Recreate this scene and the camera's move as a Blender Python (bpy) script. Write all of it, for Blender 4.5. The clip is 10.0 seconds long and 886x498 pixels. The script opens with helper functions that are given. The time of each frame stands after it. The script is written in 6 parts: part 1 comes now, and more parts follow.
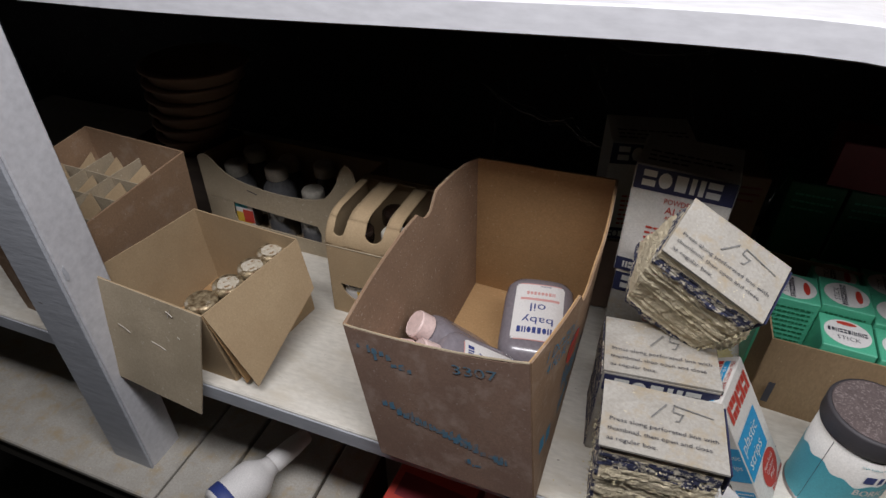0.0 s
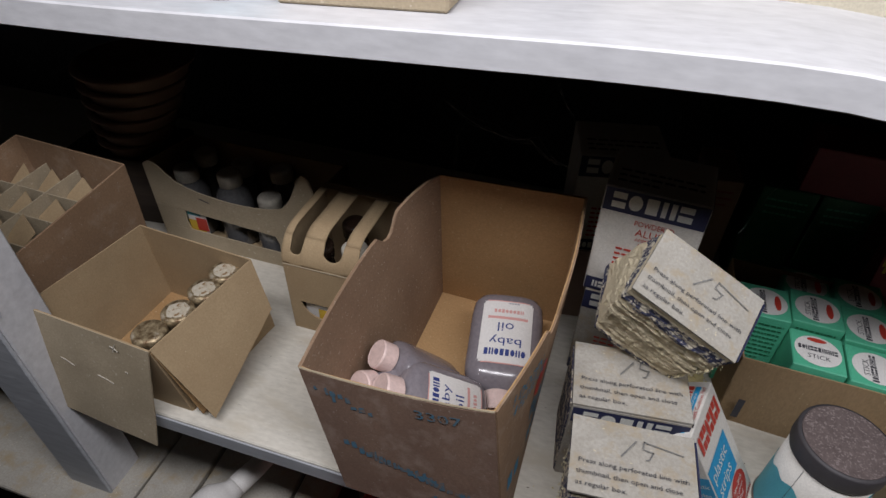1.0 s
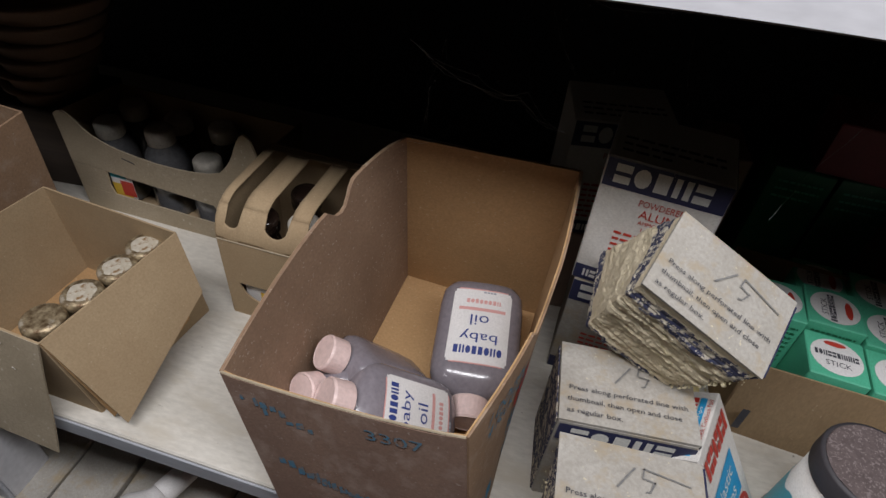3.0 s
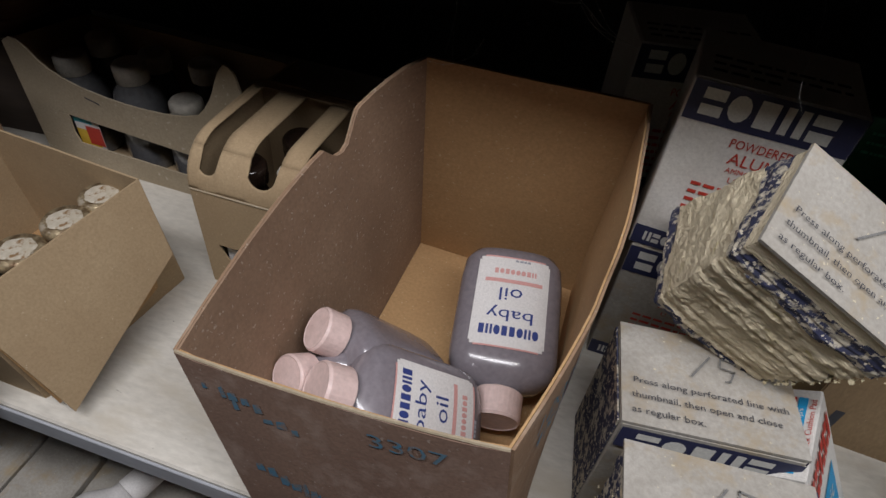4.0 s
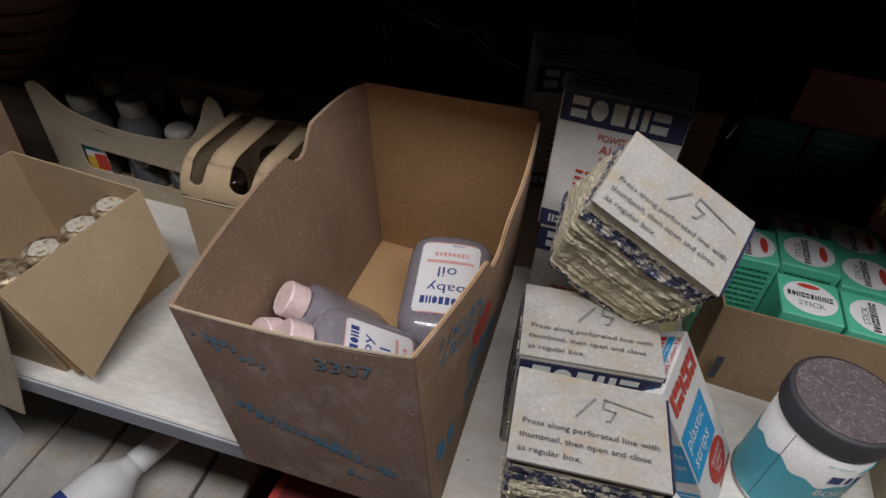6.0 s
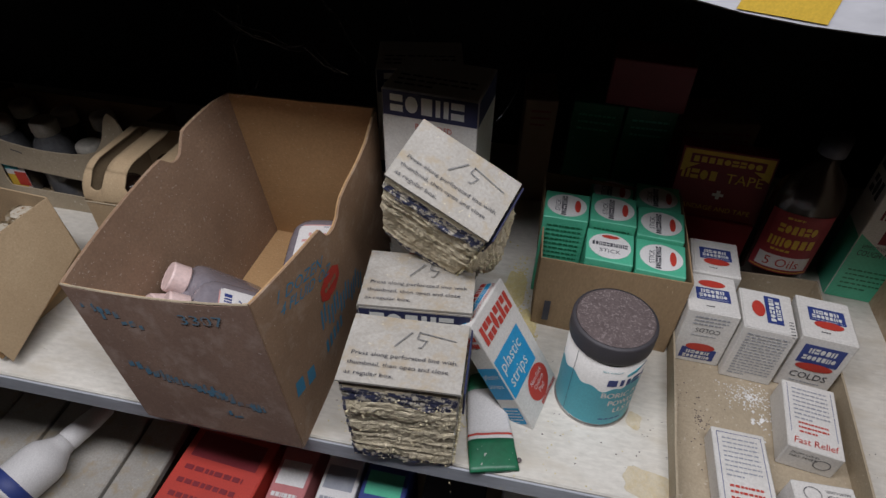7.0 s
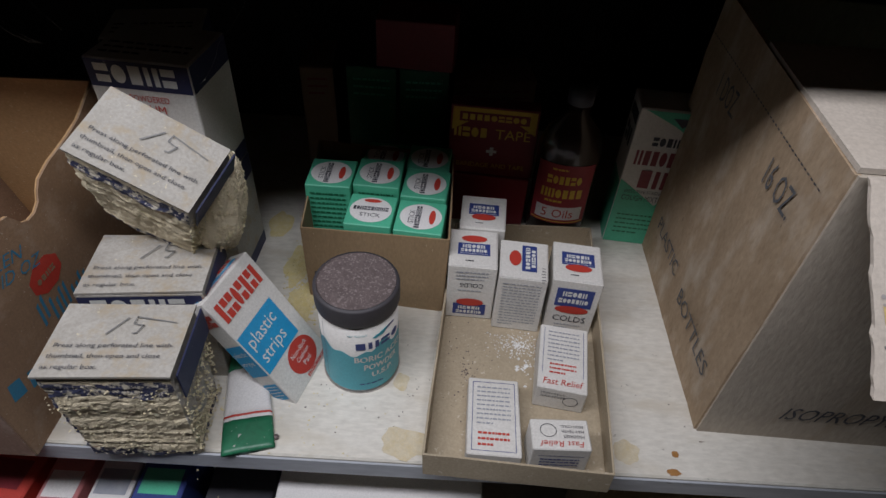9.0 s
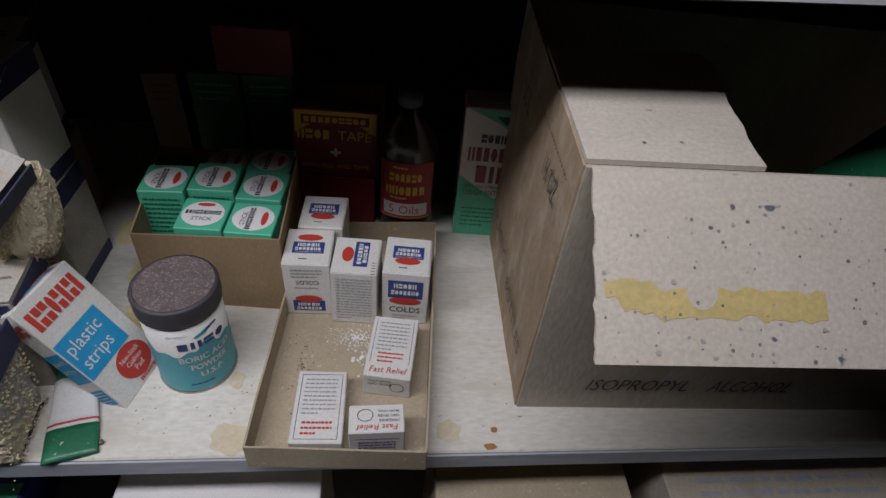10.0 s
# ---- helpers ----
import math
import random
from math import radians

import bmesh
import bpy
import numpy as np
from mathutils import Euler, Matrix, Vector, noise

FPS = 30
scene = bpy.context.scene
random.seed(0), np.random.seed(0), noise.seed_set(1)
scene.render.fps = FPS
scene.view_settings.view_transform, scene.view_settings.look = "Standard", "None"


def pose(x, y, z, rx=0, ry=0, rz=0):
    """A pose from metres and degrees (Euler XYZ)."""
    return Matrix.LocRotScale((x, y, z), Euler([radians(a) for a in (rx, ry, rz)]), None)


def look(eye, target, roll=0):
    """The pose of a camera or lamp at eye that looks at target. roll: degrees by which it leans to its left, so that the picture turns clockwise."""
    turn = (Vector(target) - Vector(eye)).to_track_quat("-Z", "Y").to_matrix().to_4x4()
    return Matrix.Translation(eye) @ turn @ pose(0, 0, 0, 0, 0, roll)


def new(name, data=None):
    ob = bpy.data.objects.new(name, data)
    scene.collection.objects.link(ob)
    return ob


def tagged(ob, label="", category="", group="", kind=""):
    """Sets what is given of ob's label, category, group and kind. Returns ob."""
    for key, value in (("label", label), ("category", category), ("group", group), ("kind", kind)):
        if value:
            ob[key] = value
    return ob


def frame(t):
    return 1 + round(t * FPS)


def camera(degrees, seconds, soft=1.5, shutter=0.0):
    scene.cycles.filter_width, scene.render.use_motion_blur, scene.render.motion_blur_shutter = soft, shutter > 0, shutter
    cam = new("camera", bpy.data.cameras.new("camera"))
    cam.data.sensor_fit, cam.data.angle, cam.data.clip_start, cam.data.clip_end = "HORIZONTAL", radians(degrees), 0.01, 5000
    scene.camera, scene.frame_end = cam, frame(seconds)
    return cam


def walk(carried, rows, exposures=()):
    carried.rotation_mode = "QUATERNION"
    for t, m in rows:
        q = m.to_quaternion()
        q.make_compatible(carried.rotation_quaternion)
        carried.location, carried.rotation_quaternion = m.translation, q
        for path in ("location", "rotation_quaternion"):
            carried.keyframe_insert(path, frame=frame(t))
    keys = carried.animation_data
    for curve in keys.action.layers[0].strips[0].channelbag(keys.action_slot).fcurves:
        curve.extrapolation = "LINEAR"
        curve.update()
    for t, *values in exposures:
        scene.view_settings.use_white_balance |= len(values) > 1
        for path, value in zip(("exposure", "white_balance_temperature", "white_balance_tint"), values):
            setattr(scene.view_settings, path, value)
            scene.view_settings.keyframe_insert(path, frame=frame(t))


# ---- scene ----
cam = camera(74.0, 10.0, soft=1.5)
PATH = [
    (0, (-0.2090, -0.2399, 0.3878), (-0.2641, -0.0895, 0.2680), 0.46),
    (0.5, (-0.2179, -0.2120, 0.3951), (-0.2649, -0.0627, 0.2707), 1.40),
    (1, (-0.2159, -0.1926, 0.4095), (-0.2602, -0.0470, 0.2797), 1.25),
    (1.5, (-0.2131, -0.2046, 0.4105), (-0.2586, -0.0556, 0.2851), 1.64),
    (2, (-0.2278, -0.2274, 0.4074), (-0.2689, -0.0765, 0.2827), 2.82),
    (2.5, (-0.2294, -0.2153, 0.4025), (-0.2659, -0.0664, 0.2740), 3.33),
    (2.7, (-0.2261, -0.1836, 0.3923), (-0.2607, -0.0371, 0.2605), 4.38),
    (3.8, (-0.2482, -0.0929, 0.2988), (-0.2791, 0.0469, 0.1591), 6.59),
    (4, (-0.2485, -0.0955, 0.2997), (-0.2811, 0.0441, 0.1602), 6.44),
    (4.5, (-0.2502, -0.1012, 0.2984), (-0.2831, 0.0425, 0.1632), 7.26),
    (5, (-0.2473, -0.1117, 0.2984), (-0.2797, 0.0318, 0.1629), 7.68),
    (5.2, (-0.2423, -0.1187, 0.3028), (-0.2769, 0.0211, 0.1640), 6.72),
    (6.3, (-0.1698, -0.1702, 0.3388), (-0.2029, -0.0207, 0.2102), 2.83),
    (6.5, (-0.1513, -0.1833, 0.3431), (-0.1818, -0.0318, 0.2162), 2.47),
    (7, (-0.0974, -0.2007, 0.3685), (-0.1246, -0.0526, 0.2368), 1.75),
    (7.5, (-0.0562, -0.2059, 0.3726), (-0.0760, -0.0576, 0.2399), 1.93),
    (8, (-0.0248, -0.1970, 0.3632), (-0.0386, -0.0490, 0.2294), 2.05),
    (8.5, (-0.0029, -0.1901, 0.3565), (-0.0088, -0.0424, 0.2217), 2.78),
    (9, (0.0195, -0.1854, 0.3565), (0.0206, -0.0378, 0.2216), 3.75),
    (9.5, (0.0504, -0.1879, 0.3614), (0.0600, -0.0404, 0.2267), 4.75),
    (10, (0.1032, -0.2027, 0.3730), (0.1235, -0.0555, 0.2391), 6.12),
]
walk(cam, [(t, look(eye, target, roll)) for t, eye, target, roll in PATH], [(0.0, 0.12, 6500, 12), (0.5, 0.02, 6500, 12), (1.0, -0.12, 6500, 12), (1.5, -0.12, 6500, 12), (2.0, 0.0, 6500, 12), (2.7, 0.04, 6500, 12), (3.8, -0.08, 6500, 12), (5.2, -0.10, 6450, 12), (6.5, 0.0, 6350, 13), (8.0, -0.04, 6300, 13), (9.0, -0.14, 6250, 13), (10.0, -0.16, 6200, 14)])

# ---- world and light ----
world = bpy.data.worlds.new("world")
scene.world = world
world.use_nodes = True
world.node_tree.nodes["Background"].inputs["Color"].default_value = (0.6, 0.7, 0.85, 1)
world.node_tree.nodes["Background"].inputs["Strength"].default_value = 0.003


def area_lamp(name, at, target, sx, sy, watts, color, roll=0):
    data = bpy.data.lights.new(name, "AREA")
    data.shape, data.size, data.size_y, data.energy, data.color = "RECTANGLE", sx, sy, watts, color
    ob = new(name, data)
    ob.matrix_world = look(at, target, roll)
    return ob


area_lamp("work_lamp", (-0.21, -0.151, 0.659), (-0.21, 0.06, 0.0), 0.86, 0.09, 5.35, (0.97, 0.97, 1.0), 1.5)
scene.view_settings.exposure = 0.0


# ---- materials ----
def nodes_of(name):
    m = bpy.data.materials.new(name)
    m.use_nodes = True
    nt = m.node_tree
    return m, nt, nt.nodes["Principled BSDF"]


def mat(name, c1, c2=None, scale=60.0, rough=0.7, bump=0.15, fine=900.0, metal=0.0, spots=None, spot_scale=300.0,
        spot_at=0.68, stretch=(1, 1, 1), stain=None, stain_scale=18.0, stain_at=0.62, coat=0.0, depth=0.0006, soft=0.06):
    """Two colours mixed by broad noise, fine grain on top, optional spots and stains, and a fine relief."""
    m, nt, bsdf = nodes_of(name)
    c2 = c2 or tuple(v * 0.8 for v in c1)
    tc = nt.nodes.new("ShaderNodeTexCoord")
    mp = nt.nodes.new("ShaderNodeMapping")
    mp.inputs["Scale"].default_value = stretch
    nt.links.new(tc.outputs["Object"], mp.inputs["Vector"])

    def noise_node(sc, detail=6.0, rough_=0.6):
        n = nt.nodes.new("ShaderNodeTexNoise")
        n.inputs["Scale"].default_value, n.inputs["Detail"].default_value, n.inputs["Roughness"].default_value = sc, detail, rough_
        nt.links.new(mp.outputs["Vector"], n.inputs["Vector"])
        return n

    def ramp(src, lo, hi):
        r = nt.nodes.new("ShaderNodeValToRGB")
        r.color_ramp.elements[0].position, r.color_ramp.elements[1].position = lo, hi
        nt.links.new(src.outputs["Fac"], r.inputs["Fac"])
        return r

    def mixed(fac, a, b):
        x = nt.nodes.new("ShaderNodeMix")
        x.data_type = "RGBA"
        nt.links.new(fac, x.inputs["Factor"])
        for sock, v in ((x.inputs[6], a), (x.inputs[7], b)):
            if isinstance(v, tuple):
                sock.default_value = (*v, 1)
            else:
                nt.links.new(v, sock)
        return x.outputs[2]

    broad, grain = noise_node(scale), noise_node(fine, 3.0)
    col = mixed(ramp(broad, 0.32, 0.68).outputs["Color"], c1, c2)
    col = mixed(ramp(grain, 0.3, 1.0).outputs["Color"], col, tuple(v * 0.72 for v in c2))
    if stain:
        col = mixed(ramp(noise_node(stain_scale, 8.0, 0.65), stain_at, stain_at + soft).outputs["Color"], col, stain)
    if spots:
        col = mixed(ramp(noise_node(spot_scale, 2.0), spot_at, spot_at + 0.03).outputs["Color"], col, spots)
    nt.links.new(col, bsdf.inputs["Base Color"])
    bsdf.inputs["Roughness"].default_value, bsdf.inputs["Metallic"].default_value = rough, metal
    bsdf.inputs["Coat Weight"].default_value = coat
    b = nt.nodes.new("ShaderNodeBump")
    b.inputs["Strength"].default_value, b.inputs["Distance"].default_value = bump, depth
    nt.links.new(grain.outputs["Fac"], b.inputs["Height"])
    nt.links.new(b.outputs["Normal"], bsdf.inputs["Normal"])
    return m


KRAFT = mat("kraft_board", (0.42, 0.31, 0.182), (0.36, 0.255, 0.145), 25, 0.85, 0.2, 700, spots=(0.5, 0.4, 0.27), spot_scale=500, spot_at=0.72)
KRAFT_DARK = mat("brown_carton_board", (0.33, 0.225, 0.125), (0.27, 0.18, 0.095), 28, 0.85, 0.25, 600, stretch=(1, 1, 0.4), spots=(0.40, 0.30, 0.19), spot_scale=420, spot_at=0.71)
KRAFT_WARM = mat("warm_brown_board", (0.31, 0.195, 0.115), (0.245, 0.15, 0.088), 22, 0.8, 0.25, 600, stain=(0.33, 0.24, 0.17), stain_scale=50, stain_at=0.52, soft=0.2, spots=(0.36, 0.28, 0.21), spot_scale=420, spot_at=0.69)
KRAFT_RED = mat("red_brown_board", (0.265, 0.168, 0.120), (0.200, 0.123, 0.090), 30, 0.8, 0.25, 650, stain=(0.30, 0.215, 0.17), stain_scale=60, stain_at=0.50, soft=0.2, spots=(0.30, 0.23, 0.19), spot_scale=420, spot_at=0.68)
KRAFT_IN = mat("carton_inside", (0.50, 0.31, 0.145), (0.42, 0.25, 0.112), 14, 0.85, 0.25, 520, spots=(0.52, 0.38, 0.22), spot_scale=380, spot_at=0.68)
KRAFT_PALE = mat("dusty_board", (0.46, 0.38, 0.27), (0.38, 0.31, 0.21), 20, 0.9, 0.2, 600, spots=(0.50, 0.43, 0.33), spot_scale=260, spot_at=0.67)
CORRUGATED = mat("corrugated_board", (0.48, 0.42, 0.34), (0.40, 0.34, 0.27), 22, 0.9, 0.5, 420, stretch=(1, 1, 0.35), stain=(0.34, 0.28, 0.21), stain_at=0.58)
FLAP = mat("mouldy_board", (0.62, 0.55, 0.47), (0.55, 0.48, 0.40), 14, 0.9, 0.3, 420, spots=(0.12, 0.12, 0.14), spot_scale=70, spot_at=0.70)
SHELF = mat("white_shelf_paint", (0.74, 0.71, 0.64), (0.66, 0.62, 0.54), 12, 0.55, 0.25, 320, stretch=(0.35, 1, 1), stain=(0.56, 0.51, 0.42), stain_scale=30, stain_at=0.52, soft=0.14, spots=(0.16, 0.13, 0.10), spot_scale=230, spot_at=0.735)
SHELF_EDGE = mat("grey_edge_paint", (0.52, 0.54, 0.58), (0.44, 0.46, 0.50), 30, 0.6, 0.4, 260, stretch=(0.2, 1, 1), spots=(0.2, 0.19, 0.18), spot_scale=160, spot_at=0.74)
UPPER = mat("upper_shelf_paint", (0.65, 0.65, 0.67), (0.61, 0.61, 0.635), 10, 0.5, 0.14, 180, stretch=(0.3, 1, 1), spots=(0.45, 0.43, 0.4), spot_scale=110, spot_at=0.76)
# near-black standing for shade under boards; also on the carton below the pots
SHADE_BROWN = mat("shade_brown", (0.07, 0.05, 0.035), (0.045, 0.032, 0.024), 20, 0.9, 0.4, 200, stretch=(0.1, 1, 1))
BACK = mat("dark_back_wall", (0.05, 0.05, 0.055), (0.03, 0.03, 0.035), 30, 0.9, 0.6, 150, spots=(0.16, 0.16, 0.16), spot_scale=220, spot_at=0.70)
PLASTER = mat("room_plaster", (0.12, 0.115, 0.11), (0.1, 0.095, 0.09), 3, 0.9, 0.2, 60)
WHITE_CARD = mat("white_card", (0.74, 0.72, 0.68), (0.66, 0.63, 0.58), 40, 0.6, 0.1, 800)
DIRTY_CARD = mat("dusty_card", (0.46, 0.435, 0.39), (0.37, 0.345, 0.30), 45, 0.85, 0.4, 500, stain=(0.36, 0.29, 0.19), stain_scale=60, stain_at=0.50, soft=0.2, spots=(0.56, 0.5, 0.36), spot_scale=420, spot_at=0.70)
CRUST = mat("alum_crust", (0.80, 0.70, 0.51), (0.70, 0.60, 0.41), 70, 0.95, 1.0, 380, stretch=(1, 1, 4), stain=(0.58, 0.49, 0.24), stain_scale=30, stain_at=0.62, spots=(0.05, 0.055, 0.09), spot_scale=90, spot_at=0.755, depth=0.0016)
NAVY_CRUST = mat("flaked_navy_print", (0.022, 0.026, 0.075), (0.05, 0.055, 0.10), 120, 0.8, 0.8, 500, stain=(0.52, 0.47, 0.37), stain_scale=170, stain_at=0.50, spots=(0.62, 0.56, 0.44), spot_scale=420, spot_at=0.60)
CRUST_PALE = mat("pale_crumbs", (0.70, 0.63, 0.46), (0.62, 0.53, 0.32), 200, 0.95, 0.6, 500)
NAVY = mat("navy_ink", (0.018, 0.022, 0.07), (0.03, 0.035, 0.09), 60, 0.6, 0.15, 600, spots=(0.4, 0.37, 0.3), spot_scale=500, spot_at=0.73)
INK = mat("dark_ink", (0.035, 0.035, 0.05), (0.06, 0.06, 0.07), 80, 0.7, 0.05)
MOULD = mat("grey_mould", (0.33, 0.31, 0.31), (0.42, 0.38, 0.35), 400, 0.9, 0.1)
PENCIL = mat("pencil", (0.13, 0.13, 0.135), (0.24, 0.235, 0.22), 350, 0.6, 0.1)
RED = mat("red_ink", (0.55, 0.05, 0.03), (0.48, 0.045, 0.03), 60, 0.55, 0.05)
BLUE = mat("light_blue_ink", (0.02, 0.33, 0.62), (0.02, 0.29, 0.56), 60, 0.5, 0.05)
CYAN = mat("cyan_ink", (0.07, 0.42, 0.50), (0.06, 0.37, 0.45), 60, 0.4, 0.05)
ROYAL = mat("royal_ink", (0.03, 0.055, 0.24), (0.03, 0.05, 0.2), 60, 0.55, 0.05)
STAMP = mat("faded_blue_stamp", (0.035, 0.19, 0.32), (0.11, 0.17, 0.21), 110, 0.8, 0.05, stain=(0.20, 0.15, 0.125), stain_scale=150, stain_at=0.47, soft=0.12)
STAMP_R = mat("blue_stamp", (0.02, 0.21, 0.36), (0.05, 0.19, 0.30), 110, 0.8, 0.05, stain=(0.24, 0.16, 0.11), stain_scale=170, stain_at=0.60, soft=0.1)
STAMP_B = mat("grey_small_print", (0.27, 0.29, 0.34), (0.36, 0.37, 0.40), 120, 0.85, 0.05)
STENCIL = mat("stencil_ink", (0.055, 0.065, 0.085), (0.14, 0.135, 0.13), 120, 0.85, 0.1)
CARTON_SIDE = mat("carton_side", (0.43, 0.32, 0.21), (0.33, 0.235, 0.145), 60, 0.9, 0.5, 420, soft=0.25, stretch=(1, 1, 0.5), stain=(0.49, 0.41, 0.32), stain_scale=40, stain_at=0.50, spots=(0.2, 0.15, 0.1), spot_scale=240, spot_at=0.74)
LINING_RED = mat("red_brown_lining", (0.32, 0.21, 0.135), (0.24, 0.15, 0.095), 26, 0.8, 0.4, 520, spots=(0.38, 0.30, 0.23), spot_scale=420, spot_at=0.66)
PALE_TEXT = mat("pale_print", (0.75, 0.75, 0.70), (0.68, 0.68, 0.64), 60, 0.6, 0.05)
GREEN = mat("mint_green_card", (0.10, 0.50, 0.31), (0.08, 0.44, 0.27), 50, 0.5, 0.08)
GREEN_D = mat("dark_green_foil", (0.02, 0.17, 0.08), (0.015, 0.13, 0.06), 60, 0.4, 0.2, 300, spots=(0.4, 0.4, 0.36), spot_scale=320, spot_at=0.7)
YELLOW = mat("yellow_ink", (0.75, 0.50, 0.06), (0.68, 0.44, 0.05), 60, 0.6, 0.05)
TAPE = mat("aged_tape", (0.66, 0.50, 0.20), (0.56, 0.44, 0.19), 50, 0.45, 0.2, 300)
RUST = mat("rusty_lid", (0.15, 0.115, 0.11), (0.10, 0.075, 0.072), 160, 0.85, 0.7, 520, spots=(0.21, 0.17, 0.165), spot_scale=700, spot_at=0.58)
LID_SIDE = mat("lid_side", (0.06, 0.055, 0.06), (0.045, 0.04, 0.045), 60, 0.6, 0.2)
TIN = mat("tin_rim", (0.5, 0.5, 0.5), (0.4, 0.38, 0.36), 60, 0.35, 0.1, 500, metal=1.0)
CAP_DUST = mat("dust_on_cap", (0.58, 0.53, 0.44), (0.46, 0.40, 0.30), 160, 0.9, 0.5, 500, stain=(0.22, 0.13, 0.06), stain_scale=210, stain_at=0.53, soft=0.08)
GOLD = mat("tarnished_cap", (0.66, 0.54, 0.34), (0.11, 0.06, 0.025), 200, 0.42, 0.6, 300, metal=0.5, stain=(0.56, 0.49, 0.38), stain_scale=80, stain_at=0.60)
DUST_CAP = mat("dusty_white_cap", (0.62, 0.58, 0.51), (0.50, 0.46, 0.38), 60, 0.8, 0.3, 400)
PINK = mat("pink_plastic", (0.78, 0.60, 0.56), (0.72, 0.54, 0.50), 30, 0.45, 0.08, 300)
OILBOT_B = mat("oily_plastic", (0.24, 0.215, 0.235), (0.20, 0.18, 0.20), 20, 0.22, 0.03, 300, coat=0.4)
GREYBOT = mat("smoky_bottle", (0.17, 0.17, 0.175), (0.11, 0.11, 0.115), 20, 0.2, 0.03, 300, coat=0.4)
AMBER = mat("dark_glass", (0.03, 0.018, 0.012), (0.02, 0.012, 0.01), 20, 0.22, 0.02, 300, coat=0.25)
LABEL = mat("paper_label", (0.76, 0.74, 0.72), (0.70, 0.68, 0.66), 40, 0.6, 0.05)
ROSE = mat("rose_ink", (0.68, 0.36, 0.33), (0.62, 0.32, 0.30), 40, 0.6, 0.05)
POWDER = mat("white_powder", (0.85, 0.84, 0.82), (0.78, 0.77, 0.75), 200, 0.95, 0.5)
POWDER_Y = mat("yellow_powder", (0.68, 0.56, 0.22), (0.72, 0.63, 0.38), 200, 0.95, 0.8)
RUSTSPOT = mat("rust_stain", (0.28, 0.12, 0.03), (0.4, 0.2, 0.06), 200, 0.8, 0.2)
OCHRE = mat("ochre_stain", (0.58, 0.47, 0.27), (0.66, 0.59, 0.45), 160, 0.8, 0.1)
WEB = mat("cobweb", (0.55, 0.55, 0.52), (0.5, 0.5, 0.48), 60, 0.9, 0.0)
DARKRED = mat("dark_red_card", (0.24, 0.02, 0.03), (0.2, 0.018, 0.025), 40, 0.5, 0.05)
SALMON = mat("salmon_card", (0.55, 0.2, 0.2), (0.5, 0.18, 0.18), 40, 0.5, 0.05)
CREAM = mat("cream_plastic", (0.62, 0.57, 0.46), (0.54, 0.49, 0.38), 20, 0.5, 0.1)
LABEL_RED = mat("faded_red_label", (0.36, 0.035, 0.05), (0.30, 0.03, 0.04), 60, 0.6, 0.05)
TERRA = mat("paper_pot", (0.34, 0.24, 0.18), (0.25, 0.165, 0.12), 30, 0.9, 0.4)


# ---- builders ----
def empty(name, m, label="", category="", group=""):
    ob = new(name)
    ob.empty_display_size = 0.02
    ob.matrix_world = m
    return tagged(ob, label, category, group)


def part(name, bm, material, parent, label=""):
    me = bpy.data.meshes.new(name)
    bmesh.ops.recalc_face_normals(bm, faces=bm.faces)
    bm.to_mesh(me)
    bm.free()
    me.materials.append(material)
    ob = new(name, me)
    ob.parent = parent
    return tagged(ob, label)


def solid(name, bm, material, label, category, kind="", group=""):
    ob = part(name, bm, material, None)
    return tagged(ob, label, category, group, kind)


def smooth(ob, on=True):
    for p in ob.data.polygons:
        p.use_smooth = on
    return ob


def hexa(bottom, top, bevel=0.0006, bm=None):
    """A closed block from four corners below and four above."""
    own = bmesh.new()
    v = [own.verts.new(p) for p in (*bottom, *top)]
    for f in ((3, 2, 1, 0), (4, 5, 6, 7), (0, 1, 5, 4), (1, 2, 6, 5), (2, 3, 7, 6), (3, 0, 4, 7)):
        own.faces.new([v[i] for i in f])
    if bevel:
        bmesh.ops.bevel(own, geom=own.edges[:], offset=bevel, segments=1, affect="EDGES")
    return joined(bm, own)


def joined(bm, own):
    if bm is None:
        return own
    me = bpy.data.meshes.new("tmp")
    own.to_mesh(me)
    own.free()
    bm.from_mesh(me)
    bpy.data.meshes.remove(me)
    return bm


def block(x0, x1, y0, y1, z0, z1, bevel=0.0006, bm=None):
    return hexa([(x0, y0, z0), (x1, y0, z0), (x1, y1, z0), (x0, y1, z0)], [(x0, y0, z1), (x1, y0, z1), (x1, y1, z1), (x0, y1, z1)], bevel, bm)


